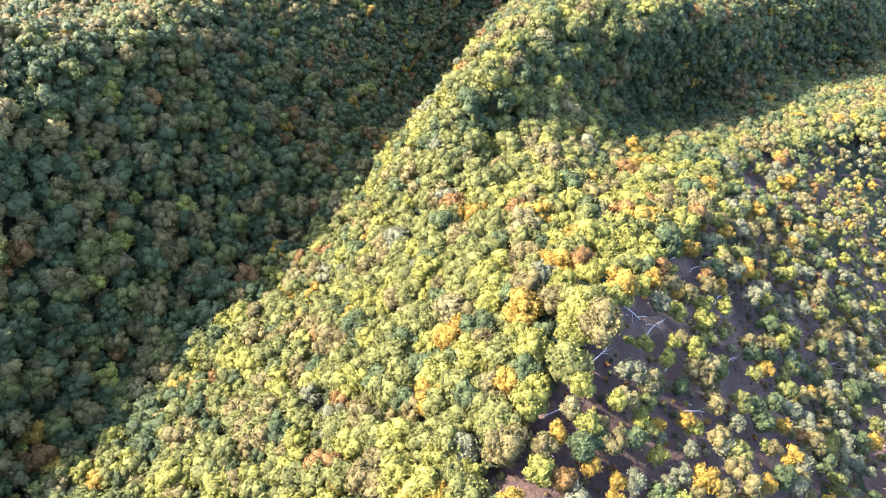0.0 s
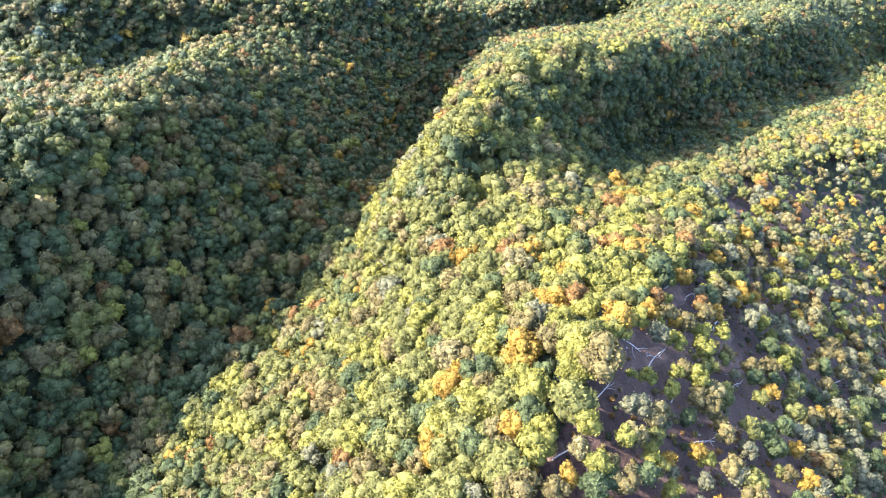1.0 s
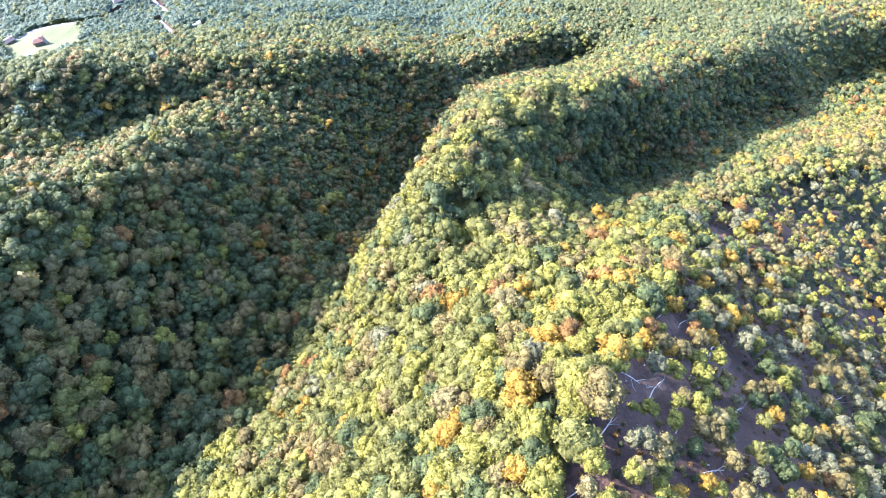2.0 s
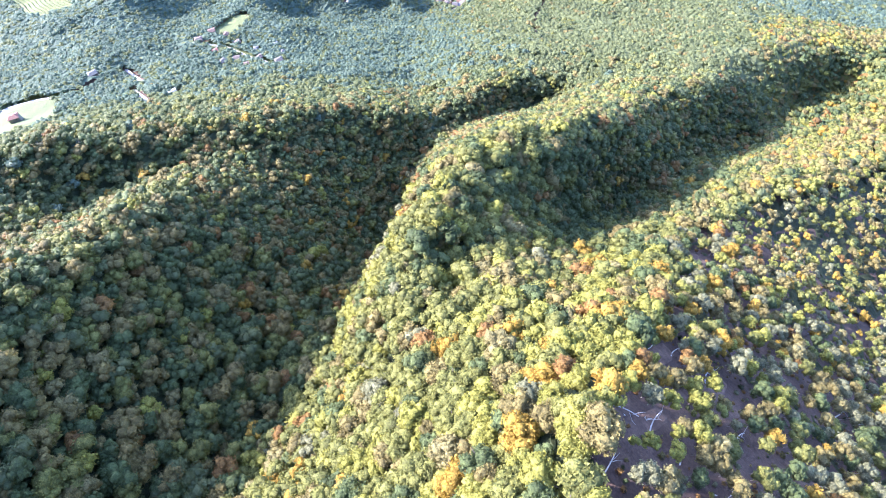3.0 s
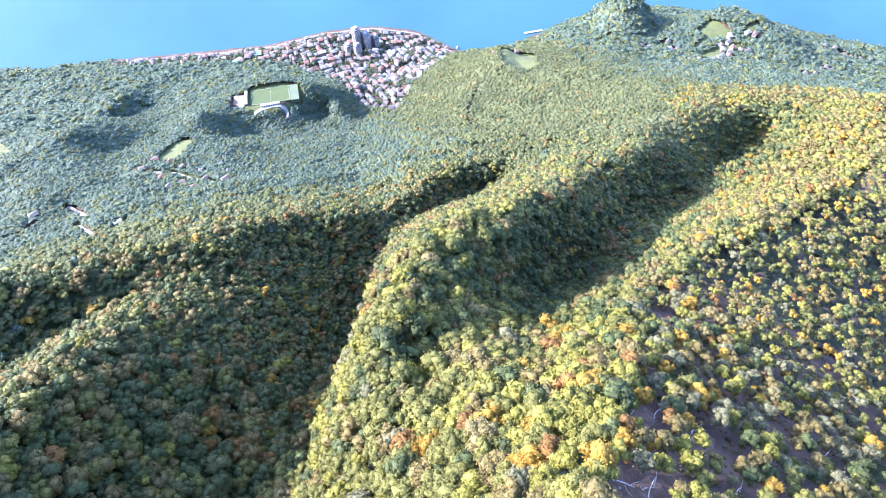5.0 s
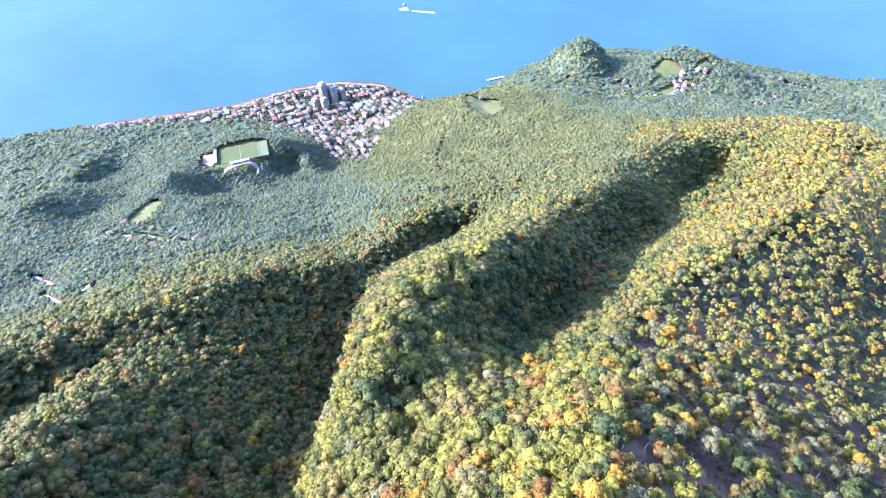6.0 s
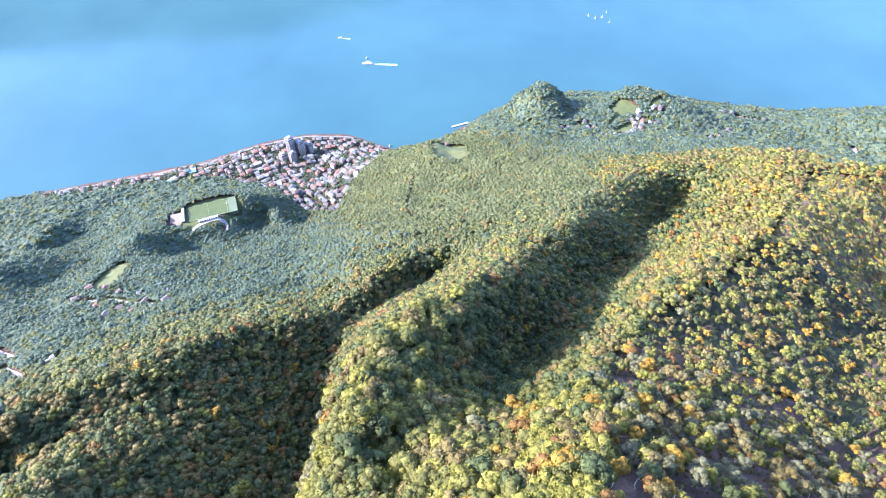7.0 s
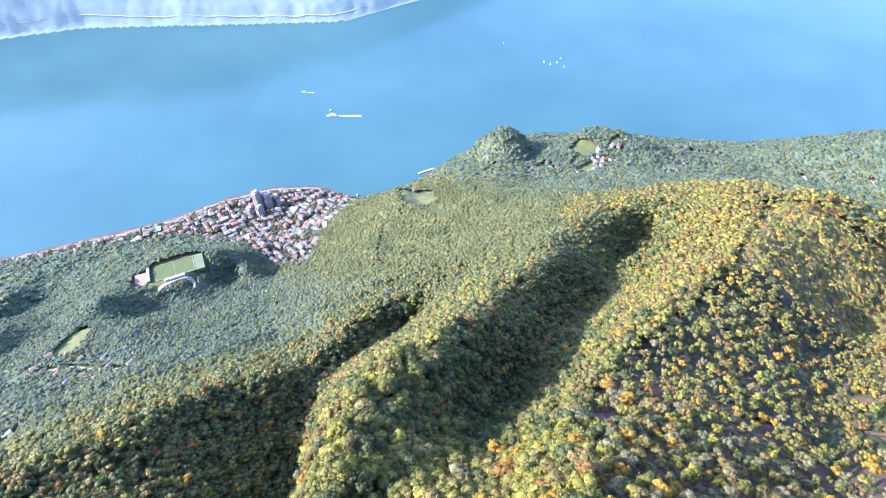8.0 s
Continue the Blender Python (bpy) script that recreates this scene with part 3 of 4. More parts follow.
def single_trees():
    """The trees below the camera, each a thing with its trunk and crown."""
    crowns = [mesh_object("crown", v, f, [LEAF[GREEN]], smooth=True) for v, f in FINE]
    stems = []
    for k in range(3):
        v, f = trunk_arrays(tree_rng, 1.0, 0.055, 7, 5)
        v[:, :2] *= 2.2
        stems.append(mesh_object("trunk", v, f, [BARK]))
    x, y = chosen(6.1, 0, 46)
    r, rise = crown_size(x, y, (3.7, 6.5))
    kinds = species(tree_rng, x, y)
    for k in range(len(x)):
        tree = new("tree")
        tree.matrix_world = pose(x[k], y[k], height(x[k], y[k]), tree_rng.uniform(-3, 3), tree_rng.uniform(-3, 3), tree_rng.uniform(0, 360))
        tagged(tree, TREE_LABEL[kinds[k]], "tree", "trees of the near slope")
        stem = part("trunk", stems[k % 3], tree)
        stem.scale = (r[k], r[k], rise[k])
        top = part("crown", crowns[int(tree_rng.integers(0, 6))], tree)
        top.location, top.scale = (0, 0, rise[k]), (r[k], r[k], r[k] * tree_rng.uniform(0.8, 1.1))
        for ob, m in ((stem, PALE_BARK if kinds[k] == SILVER else BARK), (top, LEAF[kinds[k]])):
            ob.material_slots[0].link = "OBJECT"
            ob.material_slots[0].material = m


single_trees()
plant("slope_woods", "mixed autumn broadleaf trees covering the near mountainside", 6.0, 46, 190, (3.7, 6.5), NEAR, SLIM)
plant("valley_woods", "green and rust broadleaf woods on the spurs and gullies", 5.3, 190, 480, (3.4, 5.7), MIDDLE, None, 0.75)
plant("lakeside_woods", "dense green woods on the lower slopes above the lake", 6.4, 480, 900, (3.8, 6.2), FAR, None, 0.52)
plant("shore_woods", "woods on the slopes near the shore, leaves tinted blue-green for haze", 8.8, 900, 1900, (5.0, 8.0), DISTANT, None, 0.50)


def understorey(name, label, r0, r1, cell, lift, sway, shrubs=False):
    """The closed layer of young trees and shrubs between the crowns: one uneven leafy sheet, its nearer part coloured
    as the gaps' shade.
    """
    n = int(r1 / cell) + 1
    ax = np.arange(-n, n + 1) * cell
    x, y = np.meshgrid(ax, ax, indexing="ij")
    x, y = x + tree_rng.uniform(-0.35, 0.35, x.shape) * cell, y + tree_rng.uniform(-0.35, 0.35, y.shape) * cell
    z = height(x, y) + lift + tree_rng.uniform(-sway, sway, x.shape) * np.minimum(steepness(x, y), 1.8)
    cx, cy = x[:-1, :-1] + cell / 2, y[:-1, :-1] + cell / 2
    d, az = np.hypot(cx, cy), np.degrees(np.arctan2(cx, cy))
    keep = (d >= r0 - cell) & (d < r1) & (cy > -90) & (cy < 1300) & (cx > X0 + 60) & (cx < X1 - 60) & ((d < 1500) | (az > 64))
    keep &= (d < 190) | ((az > np.where(d < 320, -70, np.where(d < 480, -54, np.where(d < 900, -48, -39)))) & (az < np.where(d < 320, 116, np.where(d < 480, 108, np.where(d < 800, 98, 88)))))
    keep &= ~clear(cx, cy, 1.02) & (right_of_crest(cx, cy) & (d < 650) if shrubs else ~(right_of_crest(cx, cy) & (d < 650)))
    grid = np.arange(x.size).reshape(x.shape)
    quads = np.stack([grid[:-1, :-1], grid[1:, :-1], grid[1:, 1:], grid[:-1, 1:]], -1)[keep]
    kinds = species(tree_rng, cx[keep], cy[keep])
    # within 480 m the sheet's dark leaf stands in for shade in the gaps
    kinds = np.where(d[keep] < 480, SHRUB_SHADE, kinds)
    used, quads = np.unique(quads, return_inverse=True)
    verts = np.stack([x.ravel()[used], y.ravel()[used], z.ravel()[used]], -1)
    ob = new(name, mesh_object(name, verts, quads.reshape(-1, 4), LEAF, kinds))
    tagged(ob, label, "undergrowth", kind="stuff")


understorey("near_undergrowth", "young trees and shrubs under the near crowns, coloured dark as shade", 0, 190, 2.6, 3.4, 1.5)
understorey("valley_undergrowth", "young trees and shrubs under the valley woods, coloured dark as shade", 190, 480, 3.4, 4.9, 1.5)
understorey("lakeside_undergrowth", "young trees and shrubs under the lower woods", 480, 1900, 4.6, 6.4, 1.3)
understorey("crest_shrubs", "low shrubs and saplings on the far side of the crest, coloured dark as shade", 120, 240, 3.4, -0.5, 1.2, True)
understorey("crest_saplings", "saplings between the hillside trees, mostly coloured dark as shade", 240, 650, 3.8, 0.8, 1.5, True)


def infill():
    """Young trees and tall shrubs in the gaps of the near canopy."""
    x, y = scatter(tree_rng, 4.4, 0, 190)
    keep = ~right_of_crest(x, y) & (tree_rng.uniform(0, 1, len(x)) < 0.6)
    x, y = x[keep], y[keep]
    r = tree_rng.uniform(1.2, 2.2, len(x))
    kinds = np.where(tree_rng.uniform(0, 1, len(x)) < 0.4, DEEP, species(tree_rng, x, y))
    woods("infill_trees", "young green trees filling the gaps between large crowns", np.stack([x, y, height(x, y)], -1), r, r * 0.5 + tree_rng.uniform(1.4, 3.0, len(x)), kinds, BUSH, None, tree_rng, 0.9)


infill()


def brush():
    """Low dry bushes, bracken and saplings on the thin soil beyond the crest."""
    x, y = scatter(tree_rng, 2.7, 0, 200)
    keep = right_of_crest(x, y) & (tree_rng.uniform(0, 1, len(x)) < 0.45) & (y > -75)
    x, y = x[keep], y[keep]
    r = tree_rng.uniform(0.35, 1.25, len(x)) ** 1.3
    tints = np.array([SHRUB_SHADE, OLIVE, RUST, DEEP, SILVER, GREEN])[np.searchsorted(np.cumsum([0.12, 0.34, 0.22, 0.08, 0.10]), tree_rng.uniform(0, 1, len(x)))]
    woods("crest_brush", "low dry bushes and bracken on the crest soil", np.stack([x, y, height(x, y)], -1), r, r * 0.5, tints, BUSH, None, tree_rng, 0.8)


brush()


def garden_trees():
    """Trees that stand between the houses of the town."""
    u, v = tree_rng.uniform(-300, 430, 9000), tree_rng.uniform(700, 1235, 9000)
    keep = inside(u, v, TOWN) & (height(u, v) > 1)
    u, v = u[keep], v[keep]
    gap = np.min(np.hypot(u[:, None] - TOWN_X[None], v[:, None] - TOWN_Y[None]), 1)
    for t in TOWERS:
        gap = np.minimum(gap, np.hypot(u - t[0], v - t[1]) - 4)
    u, v = u[gap > 5], v[gap > 5]
    r = tree_rng.uniform(2.6, 4.8, len(u))
    # most garden trees bear the blue leaf tinted for haze
    kinds = np.where(tree_rng.uniform(0, 1, len(u)) < 0.6, HAZED_BLUE, DEEP)
    woods("garden_trees", "green garden trees between the town's houses", np.stack([u, v, height(u, v)], -1), r, r * 1.1, kinds, FAR, None, tree_rng, 0.9)


garden_trees()


# ------------------------------------------------------------------ open land, roads and rock
GRASS = surface("meadow_grass", ((0.3, (0.048, 0.062, 0.015)), (0.7, (0.074, 0.088, 0.023))), 0.05, 0.9, 0.15, 2.0, fine=0.2)
# lighter copy of the meadow grass, with sunlight put into its colour
SUNLIT_GRASS = surface("pale_meadow_grass", ((0.3, (0.066, 0.080, 0.019)), (0.7, (0.100, 0.112, 0.030))), 0.05, 0.9, 0.15, 2.0, fine=0.2)
TURF = surface("pitch_turf", ((0.3, (0.042, 0.064, 0.016)), (0.7, (0.058, 0.082, 0.022))), 0.08, 0.9, fine=0.12)
WORN_TURF = surface("worn_turf", ((0.3, (0.075, 0.105, 0.055)), (0.7, (0.10, 0.128, 0.072))), 0.08, 0.9, fine=0.12)
SAND = surface("sand", ((0.3, (0.19, 0.135, 0.095)), (0.7, (0.24, 0.18, 0.13))), 0.2, 0.95, fine=0.1)
PALE_ROAD = surface("pale_road", ((0.3, (0.22, 0.21, 0.19)), (0.7, (0.30, 0.285, 0.26))), 0.15, 0.9, fine=0.12)
ROCK = surface("pale_rock", ((0.3, (0.28, 0.25, 0.21)), (0.7, (0.50, 0.46, 0.40))), 0.25, 0.9, 0.4, 0.6, fine=0.25)
SOIL = surface("crest_soil", ((0.3, (0.062, 0.035, 0.023)), (0.7, (0.160, 0.098, 0.064))), 0.4, 0.95, 0.15, 2.0, fine=0.25)
PAINT = surface("white_paint", ((0.3, (0.45, 0.45, 0.44)), (0.7, (0.55, 0.55, 0.54))), 0.6, 0.6)
CONCRETE = surface("concrete", ((0.3, (0.12, 0.118, 0.114)), (0.7, (0.17, 0.166, 0.160))), 0.12, 0.85, fine=0.1)


def draped(name, label, category, cx, cy, rx, ry, turn, m, lift=0.5, rough=0.0, step=5.0, kind="structure"):
    """A patch with an uneven edge that follows the ground."""
    rng = np.random.default_rng(int(abs(cx * 7 + cy)))
    if m in (GRASS, SUNLIT_GRASS):
        rx, ry = rx * 1.14, ry * 1.14
    c, s = math.cos(radians(turn)), math.sin(radians(turn))
    around = max(18, int((rx + ry) * 2.2 / step))
    rings = max(3, int(min(rx, ry) / step) + 1)
    wave = 1 + 0.12 * np.convolve(np.tile(rng.standard_normal(around), 3), np.ones(3) / 3, "same")[around:2 * around]
    verts, faces = [(cx, cy, float(height(cx, cy)) + lift)], []
    for k in range(1, rings + 1):
        for a in range(around):
            co, si = math.cos(a * 2 * math.pi / around), math.sin(a * 2 * math.pi / around)
            u = rx * k / rings * math.copysign(abs(co) ** 0.6, co) * wave[a]
            v = ry * k / rings * math.copysign(abs(si) ** 0.6, si) * wave[a]
            x, y = cx + u * c - v * s, cy + u * s + v * c
            verts.append((x, y, float(height(x, y)) + (lift if k < rings else -0.3) + rough * float(rng.uniform(-1, 1))))
    bm = bmesh.new()
    vs = [bm.verts.new(v) for v in verts]
    for a in range(around):
        b = (a + 1) % around
        bm.faces.new((vs[0], vs[1 + a], vs[1 + b]))
        for k in range(rings - 1):
            o = 1 + k * around
            bm.faces.new((vs[o + a], vs[o + around + a], vs[o + around + b], vs[o + b]))
    data = bpy.data.meshes.new(name)
    bm.to_mesh(data)
    bm.free()
    data.materials.append(m)
    return tagged(new(name, data), label, category, kind=kind)


def ribbon(name, label, category, line, width, m, lift=0.6, step=4.0):
    """A road or path laid along a smooth line on the ground."""
    pts = np.array(line, float)
    along = np.concatenate([[0], np.cumsum(np.hypot(*np.diff(pts, axis=0).T))])
    where = np.linspace(0, along[-1], max(4, int(along[-1] / step)))
    x, y = np.interp(where, along, pts[:, 0]), np.interp(where, along, pts[:, 1])
    for turn in range(2):
        x[1:-1] = (x[:-2] + 2 * x[1:-1] + x[2:]) / 4
        y[1:-1] = (y[:-2] + 2 * y[1:-1] + y[2:]) / 4
    dx, dy = np.gradient(x), np.gradient(y)
    n = np.hypot(dx, dy) + 1e-9
    sx, sy = -dy / n * width / 2, dx / n * width / 2
    z = np.maximum(height(x, y), 0) + lift
    verts = np.concatenate([np.stack([x - sx, y - sy, z], -1), np.stack([x + sx, y + sy, z], -1),
                            np.stack([x - sx * 1.1, y - sy * 1.1, z - 1.5], -1), np.stack([x + sx * 1.1, y + sy * 1.1, z - 1.5], -1)])
    k = len(x)
    i = np.arange(k - 1)
    faces = np.concatenate([np.stack([i, i + 1, i + 1 + k, i + k], -1), np.stack([i + 2 * k, i + 1 + 2 * k, i + 1, i], -1),
                            np.stack([i + k, i + 1 + k, i + 1 + 3 * k, i + 3 * k], -1)])
    return tagged(new(name, mesh_object(name, verts, faces, [m])), label, category, kind="structure")


draped("meadow", "mown green meadow among the lower woods", "meadow", -151, 638, 19, 47, -18, SUNLIT_GRASS)
draped("meadow", "hill meadow beside the dark trees, its green lightened as if sunlit", "meadow", 425, 700, 38, 60, -25, SUNLIT_GRASS)
draped("meadow", "bright green farm meadow with scattered trees", "meadow", -316, 393, 44, 70, 30, GRASS)
draped("meadow", "vineyard slope of pale grass", "meadow", -440, 785, 36, 102, 35, SUNLIT_GRASS)
for mx, my, rx, ry, turn in ((866, 696, 29, 27, 20), (640, 748, 29, 13, 20), (745, 697, 27, 10, 15), (934, 668, 22, 10, 10), (823, 674, 29, 9, 20), (709, 497, 17, 10, 0)):
    draped("meadow", "small pale green village meadow", "meadow", mx, my, rx, ry, turn, GRASS)
draped("meadow", "grassy plots between the hamlet's houses", "meadow", -136, 558, 52, 36, -38, GRASS, 0.35)
draped("meadow", "grassy plots between the hill village's houses", "meadow", 815, 640, 80, 30, 5, GRASS, 0.3)
draped("meadow", "grassy plots of the shore village", "meadow", 1170, 585, 70, 22, -50, GRASS, 0.3)
draped("lawn", "green lawn round the football pitch", "lawn", 0, 787, 52, 29, -10, GRASS, 0.3)
draped("lawn", "green lawn inside the curved access road", "lawn", -16, 764, 44, 14, -5, GRASS, 0.4)
draped("rock_face", "pale broken rock scar on the wooded slope", "rock", 88, 398, 11, 6, 40, ROCK, 2.0, 1.2, 2.0)
draped("rock_face", "pale broken rock scar on the wooded slope", "rock", 75, 388, 11, 6, 40, ROCK, 2.0, 1.2, 2.0)
draped("rock_face", "pale rock outcrop on the far wooded hill", "rock", 1164, 347, 13, 7, 30, ROCK, 1.0, 1.2, 3.0)
draped("rock_face", "pale rock outcrop on the far wooded hill", "rock", 1196, 244, 10, 6, 30, ROCK, 1.0, 1.2, 3.0)
draped("gravel_yard", "pale gravel quarry yard in the woods", "yard", -183, 409, 11, 7, 20, PALE_ROAD, 0.8)
draped("gravel_yard", "pale gravel turning place beside the road", "yard", -190, 355, 12, 5, 20, PALE_ROAD, 0.8)
for sx, sy, rx, ry, turn in ((25, -20, 5, 3, 40), (52, 6, 7, 3, 30), (62, 1, 6, 3, 10), (80, 20, 7, 4, 20), (98, 6, 5, 3, 30), (141, 68, 7, 4, 40), (160, 88, 6, 3, 40)):
    draped("soil_patch", "bare reddish-brown soil on the thin crest", "soil", sx, sy, rx, ry, turn, SOIL, 0.25, 0.15, 1.2)
for kind, label, width, lift, line in ROADS:
    ribbon(kind, label, kind.replace("_", " "), line, width, {"railway_line": CONCRETE, "forest_ride": SOIL}.get(kind, PALE_ROAD), lift)
ribbon("promenade", "pale lakeside promenade along the town shore", "road", [(p[0] - 4, p[1] - 9) for p in LAND["shore"][2:10]], 5.0, CONCRETE, 1.2)
ribbon("far_road", "pale shore road at the foot of the far mountain", "road", [(p[0], p[1] + 26) for p in LAND["far_shore"]], 14.0, PALE_ROAD, 5.0, 20.0)

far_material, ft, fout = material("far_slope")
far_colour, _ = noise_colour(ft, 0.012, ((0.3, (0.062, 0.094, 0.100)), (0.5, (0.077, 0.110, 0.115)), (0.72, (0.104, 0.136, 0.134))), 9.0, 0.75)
far_glow = node(ft, "ShaderNodeBsdfPrincipled", Roughness=1.0)
ft.links.new(far_colour, far_glow.inputs["Base Color"])
# even emission over the pale slope stands in for haze across the lake
far_glow.inputs["Emission Strength"].default_value = 0.42
ft.links.new(far_colour, far_glow.inputs["Emission Color"])
ft.links.new(far_glow.outputs[0], fout.inputs["Surface"])
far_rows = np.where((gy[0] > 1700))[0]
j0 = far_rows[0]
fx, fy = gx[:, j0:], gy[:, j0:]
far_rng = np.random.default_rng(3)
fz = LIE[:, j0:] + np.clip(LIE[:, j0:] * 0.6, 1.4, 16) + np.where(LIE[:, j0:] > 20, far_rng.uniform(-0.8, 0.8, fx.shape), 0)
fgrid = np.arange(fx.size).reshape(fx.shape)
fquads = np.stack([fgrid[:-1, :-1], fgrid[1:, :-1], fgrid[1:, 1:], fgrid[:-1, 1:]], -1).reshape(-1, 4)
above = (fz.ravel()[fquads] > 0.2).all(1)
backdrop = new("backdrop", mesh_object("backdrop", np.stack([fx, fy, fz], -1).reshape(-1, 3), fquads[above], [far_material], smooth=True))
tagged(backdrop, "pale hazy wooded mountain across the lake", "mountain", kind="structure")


# ------------------------------------------------------------------ buildings
def box(bm, x0, x1, y0, y1, z0, z1):
    v = [bm.verts.new(p) for p in ((x0, y0, z0), (x1, y0, z0), (x1, y1, z0), (x0, y1, z0), (x0, y0, z1), (x1, y0, z1), (x1, y1, z1), (x0, y1, z1))]
    for f in ((3, 2, 1, 0), (4, 5, 6, 7), (0, 1, 5, 4), (1, 2, 6, 5), (2, 3, 7, 6), (3, 0, 4, 7)):
        bm.faces.new([v[i] for i in f])


def meshed(name, bm, m):
    data = bpy.data.meshes.new(name)
    bm.normal_update()
    bm.to_mesh(data)
    bm.free()
    data.materials.append(m)
    return data


def boxes(name, sizes, m):
    bm = bmesh.new()
    for s in sizes:
        box(bm, *s)
    return meshed(name, bm, m)


def varied(name, colours, rough, scale=0.3, joined=False):
    """A surface whose colour differs from one building to the next."""
    m, tree, out = material(name)
    info = tree.nodes.new("ShaderNodeNewGeometry" if joined else "ShaderNodeObjectInfo")
    ramp = tree.nodes.new("ShaderNodeValToRGB")
    ramp.color_ramp.interpolation = "CONSTANT"
    ramp.color_ramp.elements[0].color = (*colours[0], 1)
    ramp.color_ramp.elements[1].position, ramp.color_ramp.elements[1].color = 1 / len(colours), (*colours[1], 1)
    for k, colour in enumerate(colours[2:], 2):
        ramp.color_ramp.elements.new(k / len(colours)).color = (*colour, 1)
    tree.links.new(info.outputs["Random Per Island" if joined else "Random"], ramp.inputs["Fac"])
    stain, _ = noise_colour(tree, scale, ((0.3, (0.82, 0.80, 0.78)), (0.7, (1.08, 1.08, 1.08))))
    shader = node(tree, "ShaderNodeBsdfPrincipled", Roughness=rough)
    tree.links.new(mixed(tree, ramp.outputs[0], stain, 1.0, "MULTIPLY"), shader.inputs["Base Color"])
    tree.links.new(shader.outputs[0], out.inputs["Surface"])
    return m


WALLS = [(0.235, 0.232, 0.205), (0.205, 0.186, 0.150), (0.290, 0.300, 0.285), (0.195, 0.166, 0.142), (0.190, 0.200, 0.188), (0.225, 0.212, 0.170)]
ROOFS = [(0.140, 0.094, 0.072), (0.107, 0.085, 0.072), (0.092, 0.095, 0.088), (0.128, 0.105, 0.090), (0.110, 0.114, 0.107), (0.185, 0.092, 0.064), (0.166, 0.169, 0.156), (0.090, 0.083, 0.074)]
PLASTER = varied("house_plaster", WALLS, 0.85)
TILES = varied("roof_tiles", ROOFS, 0.85, 0.8)
GLASS_DARK = surface("window_glass", ((0.3, (0.03, 0.035, 0.04)), (0.7, (0.05, 0.055, 0.06))), 0.5, 0.15)
WOOD_DOOR = surface("door_wood", ((0.3, (0.12, 0.07, 0.04)), (0.7, (0.20, 0.12, 0.07))), 1.0, 0.7)
METAL_ROOF = surface("sheet_roof", ((0.3, (0.19, 0.195, 0.20)), (0.7, (0.25, 0.255, 0.26))), 0.1, 0.5, fine=0.06)
TEAL_ROOF = surface("teal_roof", ((0.3, (0.13, 0.24, 0.24)), (0.7, (0.18, 0.30, 0.30))), 0.1, 0.55, fine=0.06)


def house(length, depth, storeys, hip, flat=False):
    """A village house: plastered walls, a tiled roof with eaves, windows, a door and a chimney. Its base stands 3 m into the slope."""
    top = storeys * 2.9
    a, b = length / 2, depth / 2
    home = new("house")
    part("wall", boxes("wall", [(-a, a, -b, b, -3, top)], PLASTER), home)
    bm = bmesh.new()
    o, rise = 0.7, depth * 0.24
    if flat:
        box(bm, -a - 0.2, a + 0.2, -b - 0.2, b + 0.2, top + 0.004, top + 0.5)
        roof = part("roof", meshed("roof", bm, METAL_ROOF), home)
    else:
        inset = b * 0.9 if hip else 0.0
        low = [bm.verts.new(p) for p in ((-a - o, -b - o, top - 0.1), (a + o, -b - o, top - 0.1), (a + o, b + o, top - 0.1), (-a - o, b + o, top - 0.1))]
        brim = [bm.verts.new((v.co.x, v.co.y, top + 0.15)) for v in low]
        r0, r1 = bm.verts.new((-a - o + inset, 0, top + rise)), bm.verts.new((a + o - inset, 0, top + rise))
        bm.faces.new(low[::-1])
        for k in range(4):
            bm.faces.new((low[k], low[(k + 1) % 4], brim[(k + 1) % 4], brim[k]))
        bm.faces.new((brim[0], brim[1], r1, r0))
        bm.faces.new((brim[2], brim[3], r0, r1))
        bm.faces.new((brim[1], brim[2], r1))
        bm.faces.new((brim[3], brim[0], r0))
        roof = part("roof", meshed("roof", bm, TILES), home)
        part("chimney", boxes("chimney", [(a * 0.4, a * 0.4 + 0.8, b * 0.25, b * 0.25 + 0.8, top, top + rise + 0.9)], PLASTER), roof)
    pane = boxes("window", [(-0.6, 0.6, -0.08, 0.08, -0.8, 0.8)], GLASS_DARK)
    for wx, wy, turn in ((-a * 0.5, -b, 0), (a * 0.5, -b, 0), (-a * 0.5, b, 0), (a, 0, 90), (-a, 0, 90)):
        w = part("window", pane, home)
        w.location, w.rotation_euler = (wx, wy, top - 1.3), (0, 0, radians(turn))
    d = part("door", boxes("door", [(-0.55, 0.55, -0.12, 0.12, 0, 2.1)], WOOD_DOOR), home)
    d.location = (a * 0.15 + 0.9, -b, -0.2)
    return home


HOUSES = [house(8.5, 7, 2, False), house(9.5, 7.5, 3, True), house(11, 7.5, 2, False), house(7.5, 7, 2, True), house(12.5, 8, 3, True), house(9.5, 7, 2, False)]
BIG = house(17, 9, 3, False, True)
for ob in HOUSES + [BIG]:
    tagged(ob, "plastered house with a terracotta tiled roof", "house")
town_rng = np.random.default_rng(11)
used = set()


def settle(template, x, y, turn, group, label=""):
    """Stand a house on the ground; the first use of a kind takes the built one itself."""
    m = pose(x, y, float(height(x, y)) + 0.5, 0, 0, turn)
    if template.name in used:
        ob = copy_thing(template, m)
    else:
        used.add(template.name)
        ob = template
        ob.matrix_basis = m
    return tagged(ob, label, group=group)


